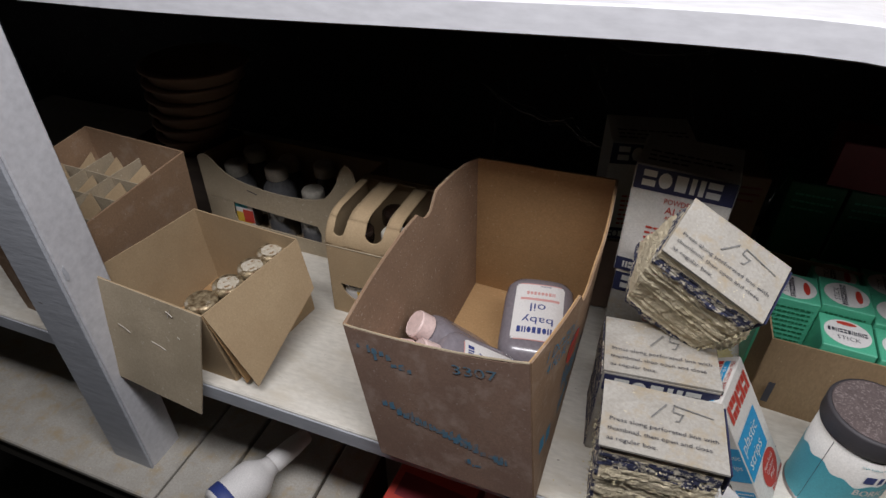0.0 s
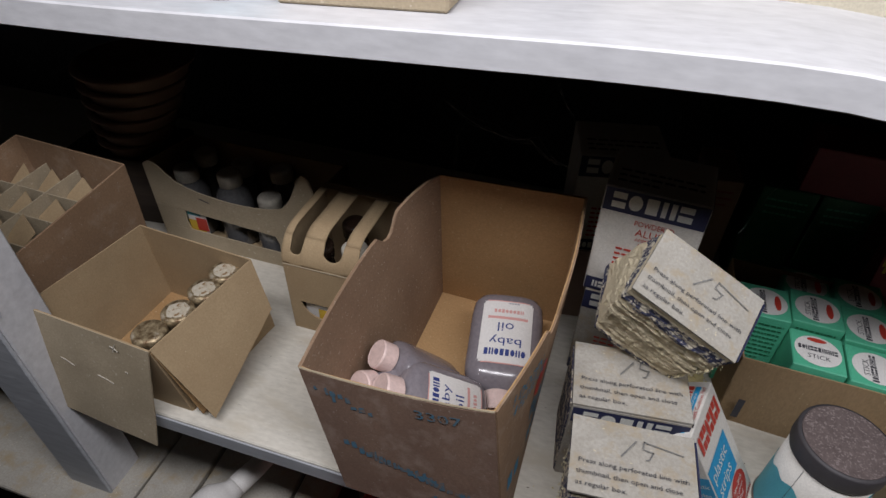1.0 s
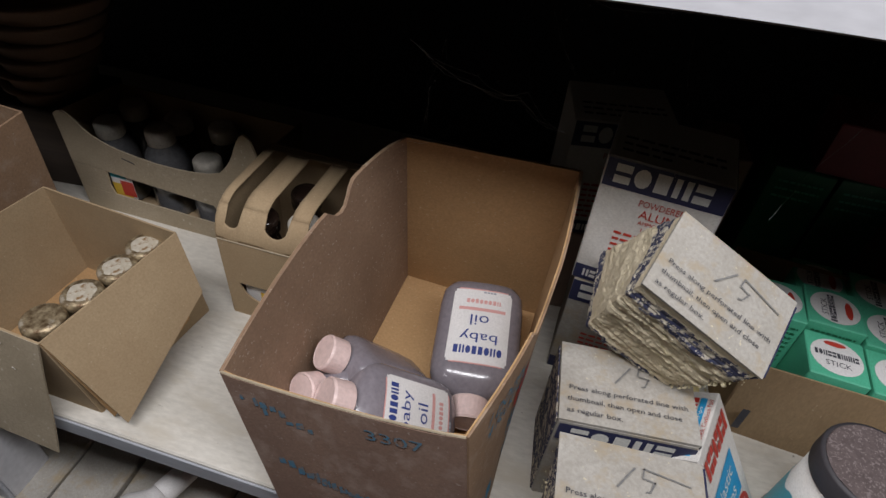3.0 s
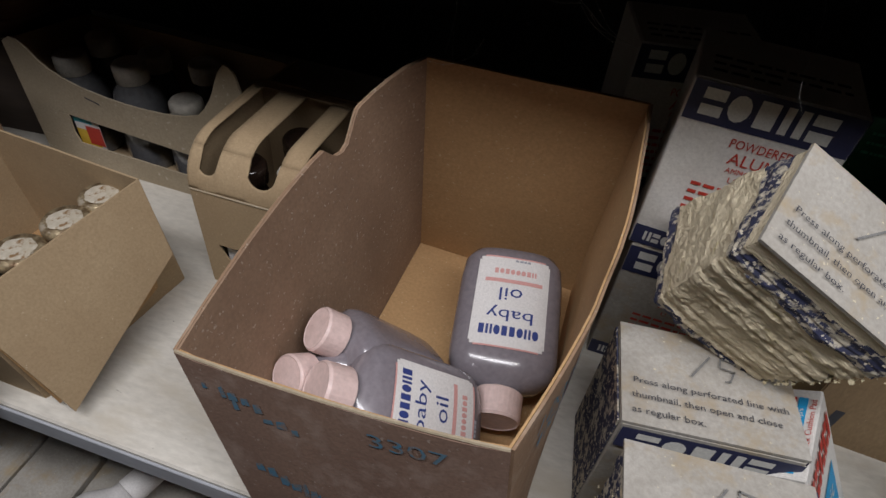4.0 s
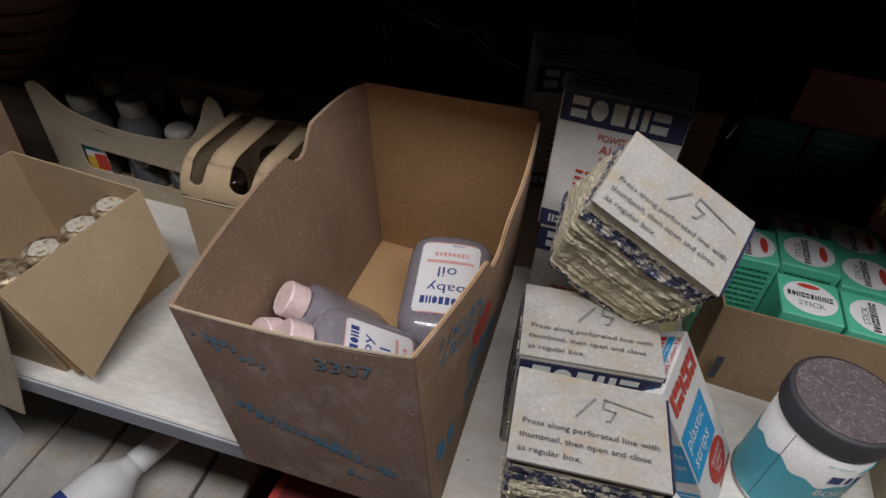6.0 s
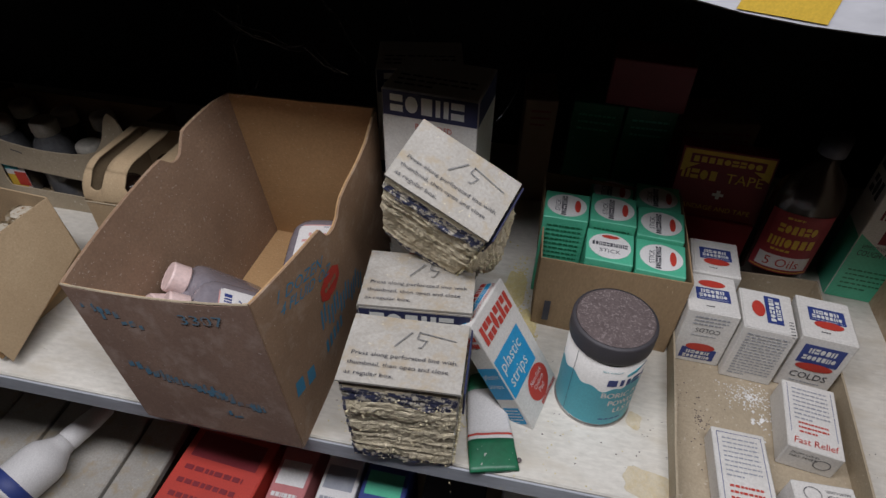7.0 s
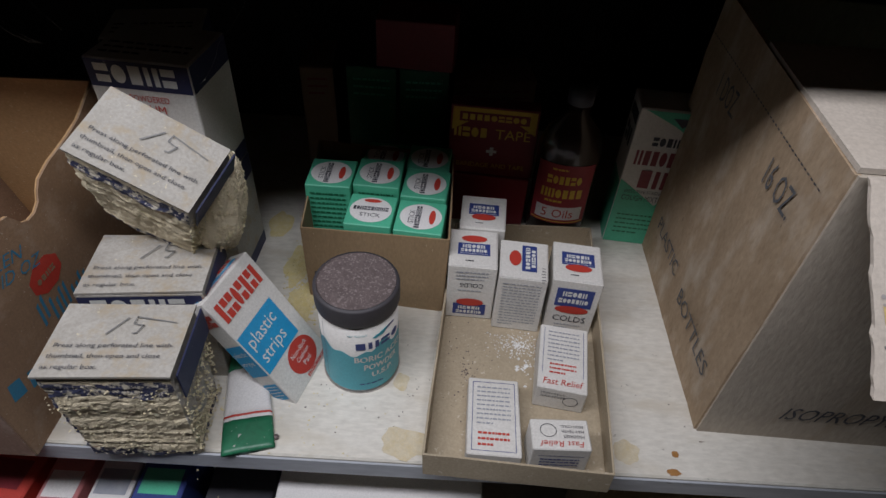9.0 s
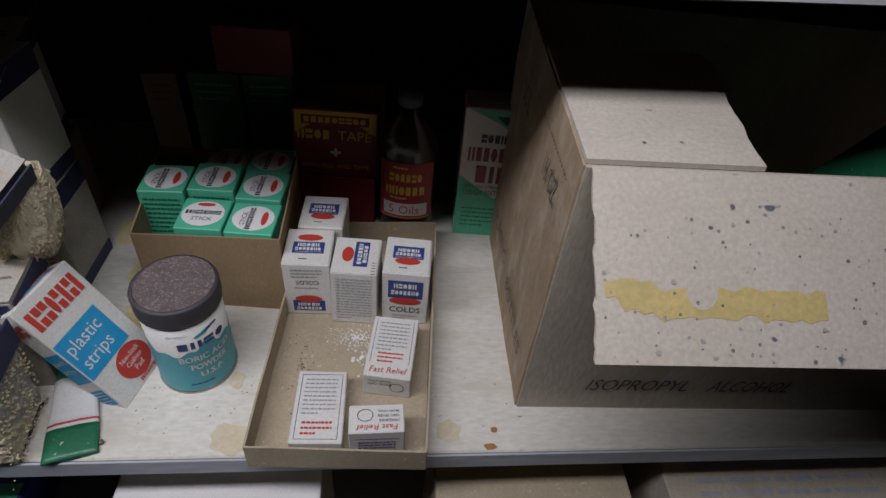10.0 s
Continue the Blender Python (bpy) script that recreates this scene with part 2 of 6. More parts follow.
def sheet(points, thick, n=6, warp=0.0, seed=0, bm=None):
    """A thin board over four corners (in order), cut into a grid and slightly warped."""
    a, b, c, d = [Vector(p) for p in points]
    nrm = (b - a).cross(d - a).normalized()
    own = bmesh.new()
    grids = []
    for side in (-0.5, 0.5):
        grid = []
        for j in range(n + 1):
            row = []
            for i in range(n + 1):
                u, v = i / n, j / n
                p = (a * (1 - u) + b * u) * (1 - v) + (d * (1 - u) + c * u) * v
                w = warp * noise.noise(p * 25 + Vector((seed, seed, 0)))
                row.append(own.verts.new(p + nrm * (side * thick + w)))
            grid.append(row)
        grids.append(grid)
    for k, grid in enumerate(grids):
        for j in range(n):
            for i in range(n):
                own.faces.new((grid[j][i], grid[j][i + 1], grid[j + 1][i + 1], grid[j + 1][i]))
    g0, g1 = grids
    ring = [(0, i) for i in range(n)] + [(j, n) for j in range(n)] + [(n, i) for i in range(n, 0, -1)] + [(j, 0) for j in range(n, 0, -1)]
    for (j0, i0), (j1, i1) in zip(ring, ring[1:] + ring[:1]):
        own.faces.new((g0[j0][i0], g0[j1][i1], g1[j1][i1], g1[j0][i0]))
    return joined(bm, own)


def outline(points2, frame_of, thick, bm=None):
    """A flat board with the outline given in (u, v), laid by frame_of(u, v, w)."""
    own = bmesh.new()
    lo = [own.verts.new(frame_of(u, v, 0.0)) for u, v in points2]
    hi = [own.verts.new(frame_of(u, v, thick)) for u, v in points2]
    own.faces.new(lo[::-1])
    own.faces.new(hi)
    for i in range(len(lo)):
        j = (i + 1) % len(lo)
        own.faces.new((lo[i], lo[j], hi[j], hi[i]))
    bmesh.ops.triangulate(own, faces=[f for f in own.faces if len(f.verts) > 4])
    return joined(bm, own)


def curved_sheet(cols, at, thick, n=6):
    """A bent board: columns (a, s0, s1) laid by at(a, s, l), closed all round."""
    bm = bmesh.new()
    faces = []
    for l in (0.0, thick):
        faces.append([[bm.verts.new(at(a, s0 + (s1 - s0) * k / n, l)) for k in range(n + 1)] for a, s0, s1 in cols])
    lo, hi = faces
    for p in range(len(cols) - 1):
        for k in range(n):
            bm.faces.new((lo[p][k], lo[p][k + 1], lo[p + 1][k + 1], lo[p + 1][k]))
            bm.faces.new((hi[p][k], hi[p + 1][k], hi[p + 1][k + 1], hi[p][k + 1]))
        for k in (0, n):
            bm.faces.new((lo[p][k], lo[p + 1][k], hi[p + 1][k], hi[p][k]))
    for p in (0, len(cols) - 1):
        for k in range(n):
            bm.faces.new((lo[p][k], lo[p][k + 1], hi[p][k + 1], hi[p][k]))
    bmesh.ops.recalc_face_normals(bm, faces=bm.faces)
    return bm


def lathe(profile, n=32, bm=None, squash=1.0, m=None):
    """A turned body from (radius, height) pairs; squash flattens it across y."""
    own = bmesh.new()
    rings = []
    for r, z in profile:
        if r <= 1e-6:
            rings.append([own.verts.new((0, 0, z))])
        else:
            rings.append([own.verts.new((r * math.cos(2 * math.pi * i / n), squash * r * math.sin(2 * math.pi * i / n), z)) for i in range(n)])
    for a, b in zip(rings, rings[1:]):
        for i in range(n):
            j = (i + 1) % n
            if len(a) == 1 and len(b) > 1:
                own.faces.new((a[0], b[i], b[j]))
            elif len(b) == 1 and len(a) > 1:
                own.faces.new((a[i], a[j], b[0]))
            elif len(a) > 1:
                own.faces.new((a[i], a[j], b[j], b[i]))
    if m is not None:
        own.transform(m)
    return joined(bm, own)


def tube_along(points, r, n=5, bm=None):
    own = bmesh.new()
    rings = []
    pts = [Vector(p) for p in points]
    for k, p in enumerate(pts):
        d = (pts[min(k + 1, len(pts) - 1)] - pts[max(k - 1, 0)]).normalized()
        side = d.orthogonal().normalized()
        up = d.cross(side)
        rings.append([own.verts.new(p + r * (math.cos(2 * math.pi * i / n) * side + math.sin(2 * math.pi * i / n) * up)) for i in range(n)])
    for a, b in zip(rings, rings[1:]):
        for i in range(n):
            j = (i + 1) % n
            own.faces.new((a[i], a[j], b[j], b[i]))
    return joined(bm, own)


# printing on flat faces: everything is kept per ink and becomes one mesh for each ink
LETTERS = {}


def letter_shape(text):
    if text not in LETTERS:
        data = bpy.data.curves.new("lettering", "FONT")
        data.body, data.size, data.resolution_u, data.fill_mode = text, 1.0, 2, "BOTH"
        ob = bpy.data.objects.new("lettering", data)
        scene.collection.objects.link(ob)
        bpy.context.view_layer.update()
        me = ob.evaluated_get(bpy.context.evaluated_depsgraph_get()).to_mesh()
        verts = [(v.co.x, v.co.y) for v in me.vertices]
        faces = [tuple(p.vertices) for p in me.polygons]
        ob.to_mesh_clear()
        bpy.data.objects.remove(ob)
        bpy.data.curves.remove(data)
        LETTERS[text] = (verts, faces)
    return LETTERS[text]


class Print:
    """Ink on a face: place maps (u, v, lift) to the thing's own space."""

    def __init__(self, place):
        self.place, self.inks, self.lift = place, {}, 0.00025

    def add(self, ink, pts, faces, level=0):
        bm = self.inks.setdefault(ink, bmesh.new())
        vs = [bm.verts.new(self.place(u, v, self.lift * (1 + level))) for u, v in pts]
        for f in faces:
            try:
                bm.faces.new([vs[i] for i in f])
            except ValueError:
                pass

    def bar(self, ink, u0, v0, u1, v1, level=0, n=1):
        pts, faces = [], []
        for i in range(n + 1):
            u = u0 + (u1 - u0) * i / n
            pts += [(u, v0), (u, v1)]
        for i in range(n):
            faces.append((2 * i, 2 * i + 2, 2 * i + 3, 2 * i + 1))
        self.add(ink, pts, faces, level)

    def disc(self, ink, u, v, ru, rv, level=0, n=28):
        pts = [(u + ru * math.cos(2 * math.pi * i / n), v + rv * math.sin(2 * math.pi * i / n)) for i in range(n)]
        self.add(ink, pts, [tuple(range(n))], level)

    def ring(self, ink, u, v, ru, rv, w, level=0, n=28):
        pts = []
        for i in range(n):
            c, s = math.cos(2 * math.pi * i / n), math.sin(2 * math.pi * i / n)
            pts += [(u + ru * c, v + rv * s), (u + (ru - w) * c, v + (rv - w) * s)]
        self.add(ink, pts, [(2 * i, (2 * i + 2) % (2 * n), (2 * i + 3) % (2 * n), 2 * i + 1) for i in range(n)], level)

    def poly(self, ink, pts, level=0):
        self.add(ink, pts, [tuple(range(len(pts)))], level)

    def text(self, ink, text, u, v, width, height, level=1, turn=0.0, slant=0.0):
        """Lettering fitted into width x height from its lower left corner."""
        verts, faces = letter_shape(text)
        x0, x1 = min(p[0] for p in verts), max(p[0] for p in verts)
        y0, y1 = min(p[1] for p in verts), max(p[1] for p in verts)
        c, s = math.cos(radians(turn)), math.sin(radians(turn))
        pts = []
        for x, y in verts:
            a, b = (x - x0) / (x1 - x0) * width, (y - y0) / (y1 - y0) * height
            a += slant * b
            pts.append((u + c * a - s * b, v + s * a + c * b))
        self.add(ink, pts, faces, level)

    def marks(self, ink, u, v, width, height, n, level=1, seed=1, turn=0.0):
        """A row of plain upright blocks in place of a trade name."""
        rnd = random.Random(seed)
        step = width / n
        c, s = math.cos(radians(turn)), math.sin(radians(turn))

        def put(a0, b0, a1, b1):
            self.poly(ink, [(u + c * a - s * b, v + s * a + c * b) for a, b in ((a0, b0), (a1, b0), (a1, b1), (a0, b1))], level)

        for i in range(n):
            a, w = i * step, step * 0.84
            kind = rnd.choice((0, 1, 2, 3)) if n > 5 else (i * 3 + seed) % 4
            if kind == 0:
                put(a, 0, a + w * 0.36, height)
                put(a + w * 0.62, 0, a + w, height)
            elif kind == 1:
                put(a + w * 0.08, 0, a + w * 0.92, height)
            elif kind == 2:
                pts = [(a + w / 2 + w / 2 * math.cos(g), height / 2 + height / 2 * math.sin(g)) for g in [2 * math.pi * q / 12 for q in range(12)]]
                self.poly(ink, [(u + c * x - s * y, v + s * x + c * y) for x, y in pts], level)
            else:
                put(a, 0, a + w, height * 0.40)
                put(a, height * 0.60, a + w, height)

    def lines(self, ink, u, v, width, n, step, thick, seed=2, level=1):
        """Unreadable small print as thin bars, a word each."""
        rnd = random.Random(seed)
        for k in range(n):
            a = 0.0
            end = width * (1.0 if k < n - 1 else rnd.uniform(0.4, 0.9))
            while a < end:
                w = min(rnd.uniform(0.06, 0.17) * width, end - a)
                self.bar(ink, u + a, v - k * step, u + a + w * 0.86, v - k * step + thick, level)
                a += w + 0.012 * width

    def done(self, parent, name="print"):
        for ink, bm in self.inks.items():
            tagged(part(name, bm, ink, parent), kind="stuff")


def face_front(w, d, h):
    return lambda u, v, l: (u - w / 2, -d / 2 - l, v)


def face_top(w, d, h):
    return lambda u, v, l: (u - w / 2, v - d / 2, h + l)


def face_right(w, d, h):
    return lambda u, v, l: (w / 2 + l, u - d / 2, v)


def face_left(w, d, h):
    return lambda u, v, l: (-w / 2 - l, d / 2 - u, v)


def on_base(x, y, z, turn=0.0):
    return pose(x, y, z, 0, 0, turn)


def carton(name, m, w, d, h, material, label, category="box", group="", flap=True, seed=0):
    """A closed folding carton: body, and a tuck flap on top with its slits."""
    ob = empty(name, m, label, category, group)
    rnd = random.Random(seed)
    j = lambda: rnd.uniform(-0.0005, 0.0005)
    bottom = [(-w / 2, -d / 2, 0), (w / 2, -d / 2, 0), (w / 2, d / 2, 0), (-w / 2, d / 2, 0)]
    top = [(x + j(), y + j(), h + j() * 0.3) for x, y, _ in bottom]
    part("body", hexa(bottom, top, 0.0007), material, ob)
    if flap:
        part("tuck_flap", block(-w / 2 + 0.0012, w / 2 - 0.0012, -d / 2 + 0.0006, d / 2 - 0.001, h - 0.0002, h + 0.0004, 0.0002), material, ob)
    return ob


# ---- structure ----
solid("shelf_board", block(-1.15, 0.95, 0.0, 0.42, -0.018, 0.0, 0.0012), SHELF, "white-painted wooden shelf board, stained and dusty", "shelf", "structure")
solid("shelf_edge_trim", block(-1.15, 0.95, -0.002, -0.0004, -0.0175, -0.0012, 0.0006), SHELF_EDGE, "grey-white painted front edge of the shelf, chipped", "trim", "structure")
SAG = [(-1.15, 0.268), (-0.55, 0.281), (-0.29, 0.2945), (-0.2, 0.2990), (-0.12, 0.2995), (-0.06, 0.2915), (-0.01, 0.2835), (0.06, 0.2810), (0.15, 0.284), (0.4, 0.290), (0.95, 0.294)]


def sag(x):
    """Underside height of the bowed upper board."""
    for k in range(len(SAG) - 1):
        (xa, za), (xb, zb) = SAG[k], SAG[k + 1]
        if x <= xb:
            (xp, zp), (xn, zn) = SAG[max(k - 1, 0)], SAG[min(k + 2, len(SAG) - 1)]
            f, w = (x - xa) / (xb - xa), xb - xa
            ma, mb = (zb - zp) / (xb - xp) * w, (zn - za) / (xn - xa) * w
            return za * (2 * f ** 3 - 3 * f * f + 1) + ma * (f ** 3 - 2 * f * f + f) + zb * (3 * f * f - 2 * f ** 3) + mb * (f ** 3 - f * f)
    return SAG[-1][1]


def bowed_board(x0, x1, y0, y1, thick, n=84):
    bm = bmesh.new()
    rows = []
    for k in range(n + 1):
        x = x0 + (x1 - x0) * k / n
        rows.append([bm.verts.new((x, y, sag(x) + z)) for y, z in ((y0, 0.001), (y0 + 0.001, 0), (y1, 0), (y1, thick), (y0 + 0.001, thick), (y0, thick - 0.001))])
    for a, b in zip(rows, rows[1:]):
        for i in range(6):
            bm.faces.new((a[i], a[(i + 1) % 6], b[(i + 1) % 6], b[i]))
    bm.faces.new(rows[0])
    bm.faces.new(rows[-1])
    bmesh.ops.recalc_face_normals(bm, faces=bm.faces)
    return bm


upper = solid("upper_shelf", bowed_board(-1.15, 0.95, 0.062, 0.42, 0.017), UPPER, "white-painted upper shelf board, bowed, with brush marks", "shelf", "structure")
# underside coloured near-black: shade put into the paint to cut bounce
upper.data.materials.append(SHADE_BROWN)
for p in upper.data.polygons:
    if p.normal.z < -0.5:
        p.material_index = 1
solid("lower_shelf", block(-1.15, 0.95, 0.0, 0.42, -0.318, -0.30, 0.0012), SHELF, "white-painted lower shelf board in shade", "shelf", "structure")
solid("wall_back", block(-1.2, 1.0, 0.42, 0.46, -0.9, 2.3, 0), BACK, "dark rough wall behind the shelves", "wall", "structure")
solid("wall_left", block(-1.6, -1.56, -1.6, 0.5, -0.9, 2.3, 0), PLASTER, "plain room wall", "wall", "structure")
solid("wall_right", block(1.5, 1.54, -1.6, 0.5, -0.9, 2.3, 0), PLASTER, "plain room wall", "wall", "structure")
solid("wall_behind", block(-1.6, 1.54, -1.64, -1.6, -0.9, 2.3, 0), PLASTER, "plain room wall", "wall", "structure")
solid("ceiling", block(-1.6, 1.54, -1.64, 0.5, 2.3, 2.34, 0), PLASTER, "plain ceiling", "ceiling", "structure")
solid("floor", block(-1.6, 1.54, -1.64, 0.5, -0.94, -0.9, 0), PLASTER, "plain floor", "floor", "structure")
post = empty("shelf_post", pose(-0.6197, -0.0018, -0.6), "white-painted wooden shelf upright, grey on its front face", "post")
part("side", block(0.0, 0.025, -0.018, 0.018, 0.0, 0.907, 0.0012), UPPER, post)
part("front_face", block(-0.022, 0.0252, -0.0215, -0.0184, 0.0, 0.907, 0.0008), SHELF_EDGE, post, "grey-painted front face")
part("chip", outline([(-0.016, 0.700), (-0.0135, 0.698), (-0.012, 0.704), (-0.0135, 0.712), (-0.0155, 0.709)], lambda u, v, l: (0.0253 + l, u, v), 0.0003), SHELF_EDGE, post, "chip in the paint")

# painted marks on the upper shelf's edge
edge = empty("painted_marks", pose(0, 0.0618, 0.2725), "yellow hand-painted lettering marks on the shelf edge", "marking")
pr = Print(lambda u, v, l: (u, -l, sag(u) - 0.2725 + 0.0015 + v))
for u0, w in ((-0.028, 0.036), (0.083, 0.008), (0.096, 0.006), (0.106, 0.010), (0.124, 0.006)):
    pr.poly(YELLOW, [(u0, 0.0005), (u0 + w, 0.001), (u0 + w * 1.05, 0.016), (u0 + w * 0.1, 0.0155)])
pr.poly(YELLOW, [(0.083, 0.007), (0.1, 0.0065), (0.1, 0.0105), (0.083, 0.011)], 1)
pr.done(edge, "paint_mark")


# ---- things on the main shelf ----
def can():
    r, h = 0.0266, 0.0715
    ob = empty("powder_can", on_base(-0.0325, 0.0765, 0.0, 0), "round powder can with cyan and white label and rusty lid", "can")
    smooth(part("body", lathe([(0, 0.0005), (r - 0.001, 0.0005), (r, 0.002), (r, h), (0, h)], 48), WHITE_CARD, ob))
    smooth(part("base_rim", lathe([(r - 0.002, 0), (r + 0.0008, 0), (r + 0.001, 0.0012), (r + 0.0004, 0.003), (r - 0.002, 0.003)], 48), TIN, ob, "bright tin base rim"))
    lid = part("lid", lathe([(r - 0.001, h - 0.001), (r + 0.0010, h - 0.001), (r + 0.0014, h + 0.001), (r + 0.0014, h + 0.0125), (r + 0.0008, h + 0.0138), (r - 0.001, h + 0.0141)], 48), LID_SIDE, ob, "dark slip lid")
    smooth(lid)
    top = lathe([(0, h + 0.0135), (r * 0.5, h + 0.0134), (r - 0.0016, h + 0.0136), (r - 0.001, h + 0.0144)], 48)
    for v in top.verts:
        v.co.z += 0.0003 * noise.noise(v.co * 300)
    part("lid_top", top, RUST, lid, "rusty brown grained lid top")
    mid = radians(-50)
    pr = Print(lambda u, v, l: ((r + l) * math.cos(mid + u / r), (r + l) * math.sin(mid + u / r), v))
    n, pts = 72, []
    for i in range(n + 1):
        u = -math.pi * r + 2 * math.pi * r * i / n
        pts += [(u, 0.003), (u, 0.0445 + 0.0018 * math.sin(u * 420) + 0.0022 * math.sin(u * 130 + 1) + (0.006 if abs(u - 0.001) < 0.007 else 0) * (1 - ((u - 0.001) / 0.007) ** 2))]
    pr.add(CYAN, pts, [(2 * i, 2 * i + 2, 2 * i + 3, 2 * i + 1) for i in range(n)])
    pr.marks(ROYAL, -0.0175, 0.0478, 0.035, 0.0066, 4, seed=5)
    pr.text(CYAN, "NET WEIGHT", -0.022, 0.0612, 0.013, 0.0018)
    pr.poly(CYAN, [(-0.004, 0.0568), (0.002, 0.0582), (0.010, 0.0627), (0.006, 0.0632), (0.001, 0.0612), (-0.006, 0.0582)], 1)
    pr.poly(ROYAL, [(0.002, 0.0592), (0.012, 0.0622), (0.011, 0.0642), (0.005, 0.0632)], 2)
    pr.text(PALE_TEXT, "BORIC ACID", -0.0185, 0.0345, 0.037, 0.0056)
    pr.text(PALE_TEXT, "BORIC ACID", -0.0181, 0.0347, 0.037, 0.0056)
    pr.text(PALE_TEXT, "POWDER", -0.0125, 0.0258, 0.026, 0.0056)
    pr.text(PALE_TEXT, "POWDER", -0.0121, 0.0260, 0.026, 0.0056)
    pr.text(PALE_TEXT, "U.S.P.", -0.0075, 0.0172, 0.0165, 0.0052)
    pr.text(PALE_TEXT, "U.S.P.", -0.0071, 0.0174, 0.0165, 0.0052)
    pr.lines(ROYAL, -0.016, 0.0095, 0.033, 1, 0.002, 0.0012, 3)
    pr.bar(INK, -0.0415, 0.004, -0.0412, 0.068, 1)
    pr.done(ob)


can()


def open_carton(name, corners_b, corners_t, material, inner, label, thick=0.0012, group=""):
    """An open-topped box of four board walls and a floor, from its outer corners below and above."""
    c = Vector((0, 0, 0))
    for p in corners_b:
        c += Vector(p) / 4
    ob = empty(name, Matrix.Translation(c), label, "box", group)
    b, t = [Vector(p) - c for p in corners_b], [Vector(p) - c for p in corners_t]
    names = ("front_wall", "right_wall", "back_wall", "left_wall")
    walls = []
    for i in range(4):
        j = (i + 1) % 4
        walls.append(part(names[i], sheet((b[i], b[j], t[j], t[i]), thick, 6, 0.0007, i), material, ob))
    part("floor_board", sheet([p + Vector((0, 0, 0.0016)) for p in b], thick, 4, 0.0), inner, ob)
    return ob, walls


# carton of green stick boxes
mb_b = [(-0.0830, 0.1400, 0.0), (0.0240, 0.1310, 0.0), (0.0262, 0.238, 0.0), (-0.086, 0.245, 0.0)]
mb_t = [(-0.0838, 0.1415, 0.0710), (0.0262, 0.1340, 0.0740), (0.0265, 0.239, 0.078), (-0.0890, 0.246, 0.080)]
stick_tray, _ = open_carton("display_carton", mb_b, mb_t, KRAFT_DARK, KRAFT_DARK, "open brown cardboard carton holding small green boxes")
prm = Print(lambda u, v, l: (u, -0.0545 - l - 0.0004, v))
prm.bar(INK, -0.046, 0.012, -0.041, 0.034)
prm.done(stick_tray, "hand_slot")


def stick_box(x, y, top, turn, text_turn, seed):
    w, d = 0.0358, 0.0365
    ob = carton("stick_box", on_base(x, y, 0.0028, turn), w, d, top - 0.0028, GREEN, "small mint green carton with a white oval on its lid", "box", "boxes in the open carton", False, seed)
    h = top - 0.0028
    pr = Print(face_top(w, d, h))
    pr.disc(LABEL, w / 2, d / 2, 0.0158, 0.0148)
    if text_turn == 0:
        pr.disc(RED, w / 2, d * 0.79, 0.0068, 0.0021, 1)
        pr.marks(INK, 0.0045, d * 0.47, 0.027, 0.0046, 10, 1, 4)
        pr.text(INK, "STICK", 0.0105, d * 0.27, 0.0155, 0.0042)
    else:
        pr.disc(RED, w * 0.74, d / 2, 0.0024, 0.0082, 1)
        pr.marks(INK, w * 0.50, 0.0045, 0.026, 0.0042, 10, 1, 4, 90)
        pr.text(INK, "STICK", w * 0.36, 0.0095, 0.0155, 0.0040, 1, 90)
    pr.done(ob)
    prf = Print(face_front(w, d, h))
    prf.lines(GREEN_D, 0.004, h - 0.008, w - 0.008, 9, 0.0046, 0.0016, seed)
    prf.done(ob)


for i, (x, y, top, turn, tt) in enumerate(((-0.0340, 0.1585, 0.0775, -3, 0), (0.0040, 0.1545, 0.0770, -4, 1), (-0.0690, 0.1930, 0.0850, -1, 1), (-0.0315, 0.1970, 0.0845, -3, 1), (0.0060, 0.1925, 0.0800, -4, 1), (0.0065, 0.2300, 0.0790, -4, 1), (-0.0310, 0.2355, 0.0760, -4, 1))):
    stick_box(x, y, top, turn, tt, i)

# shallow tray with white tablet boxes
tr_b = [(0.0175, -0.0065, 0.0), (0.1335, -0.0115, 0.0), (0.1505, 0.2170, 0.0), (0.0325, 0.2130, 0.0)]
tr_t = [(0.0165, -0.0045, 0.0205), (0.1330, -0.0110, 0.0220), (0.1520, 0.2180, 0.024), (0.0325, 0.2140, 0.024)]
tray, _ = open_carton("shallow_tray", tr_b, tr_t, KRAFT_PALE, KRAFT_PALE, "shallow dusty cardboard tray holding white tablet boxes", 0.0014)


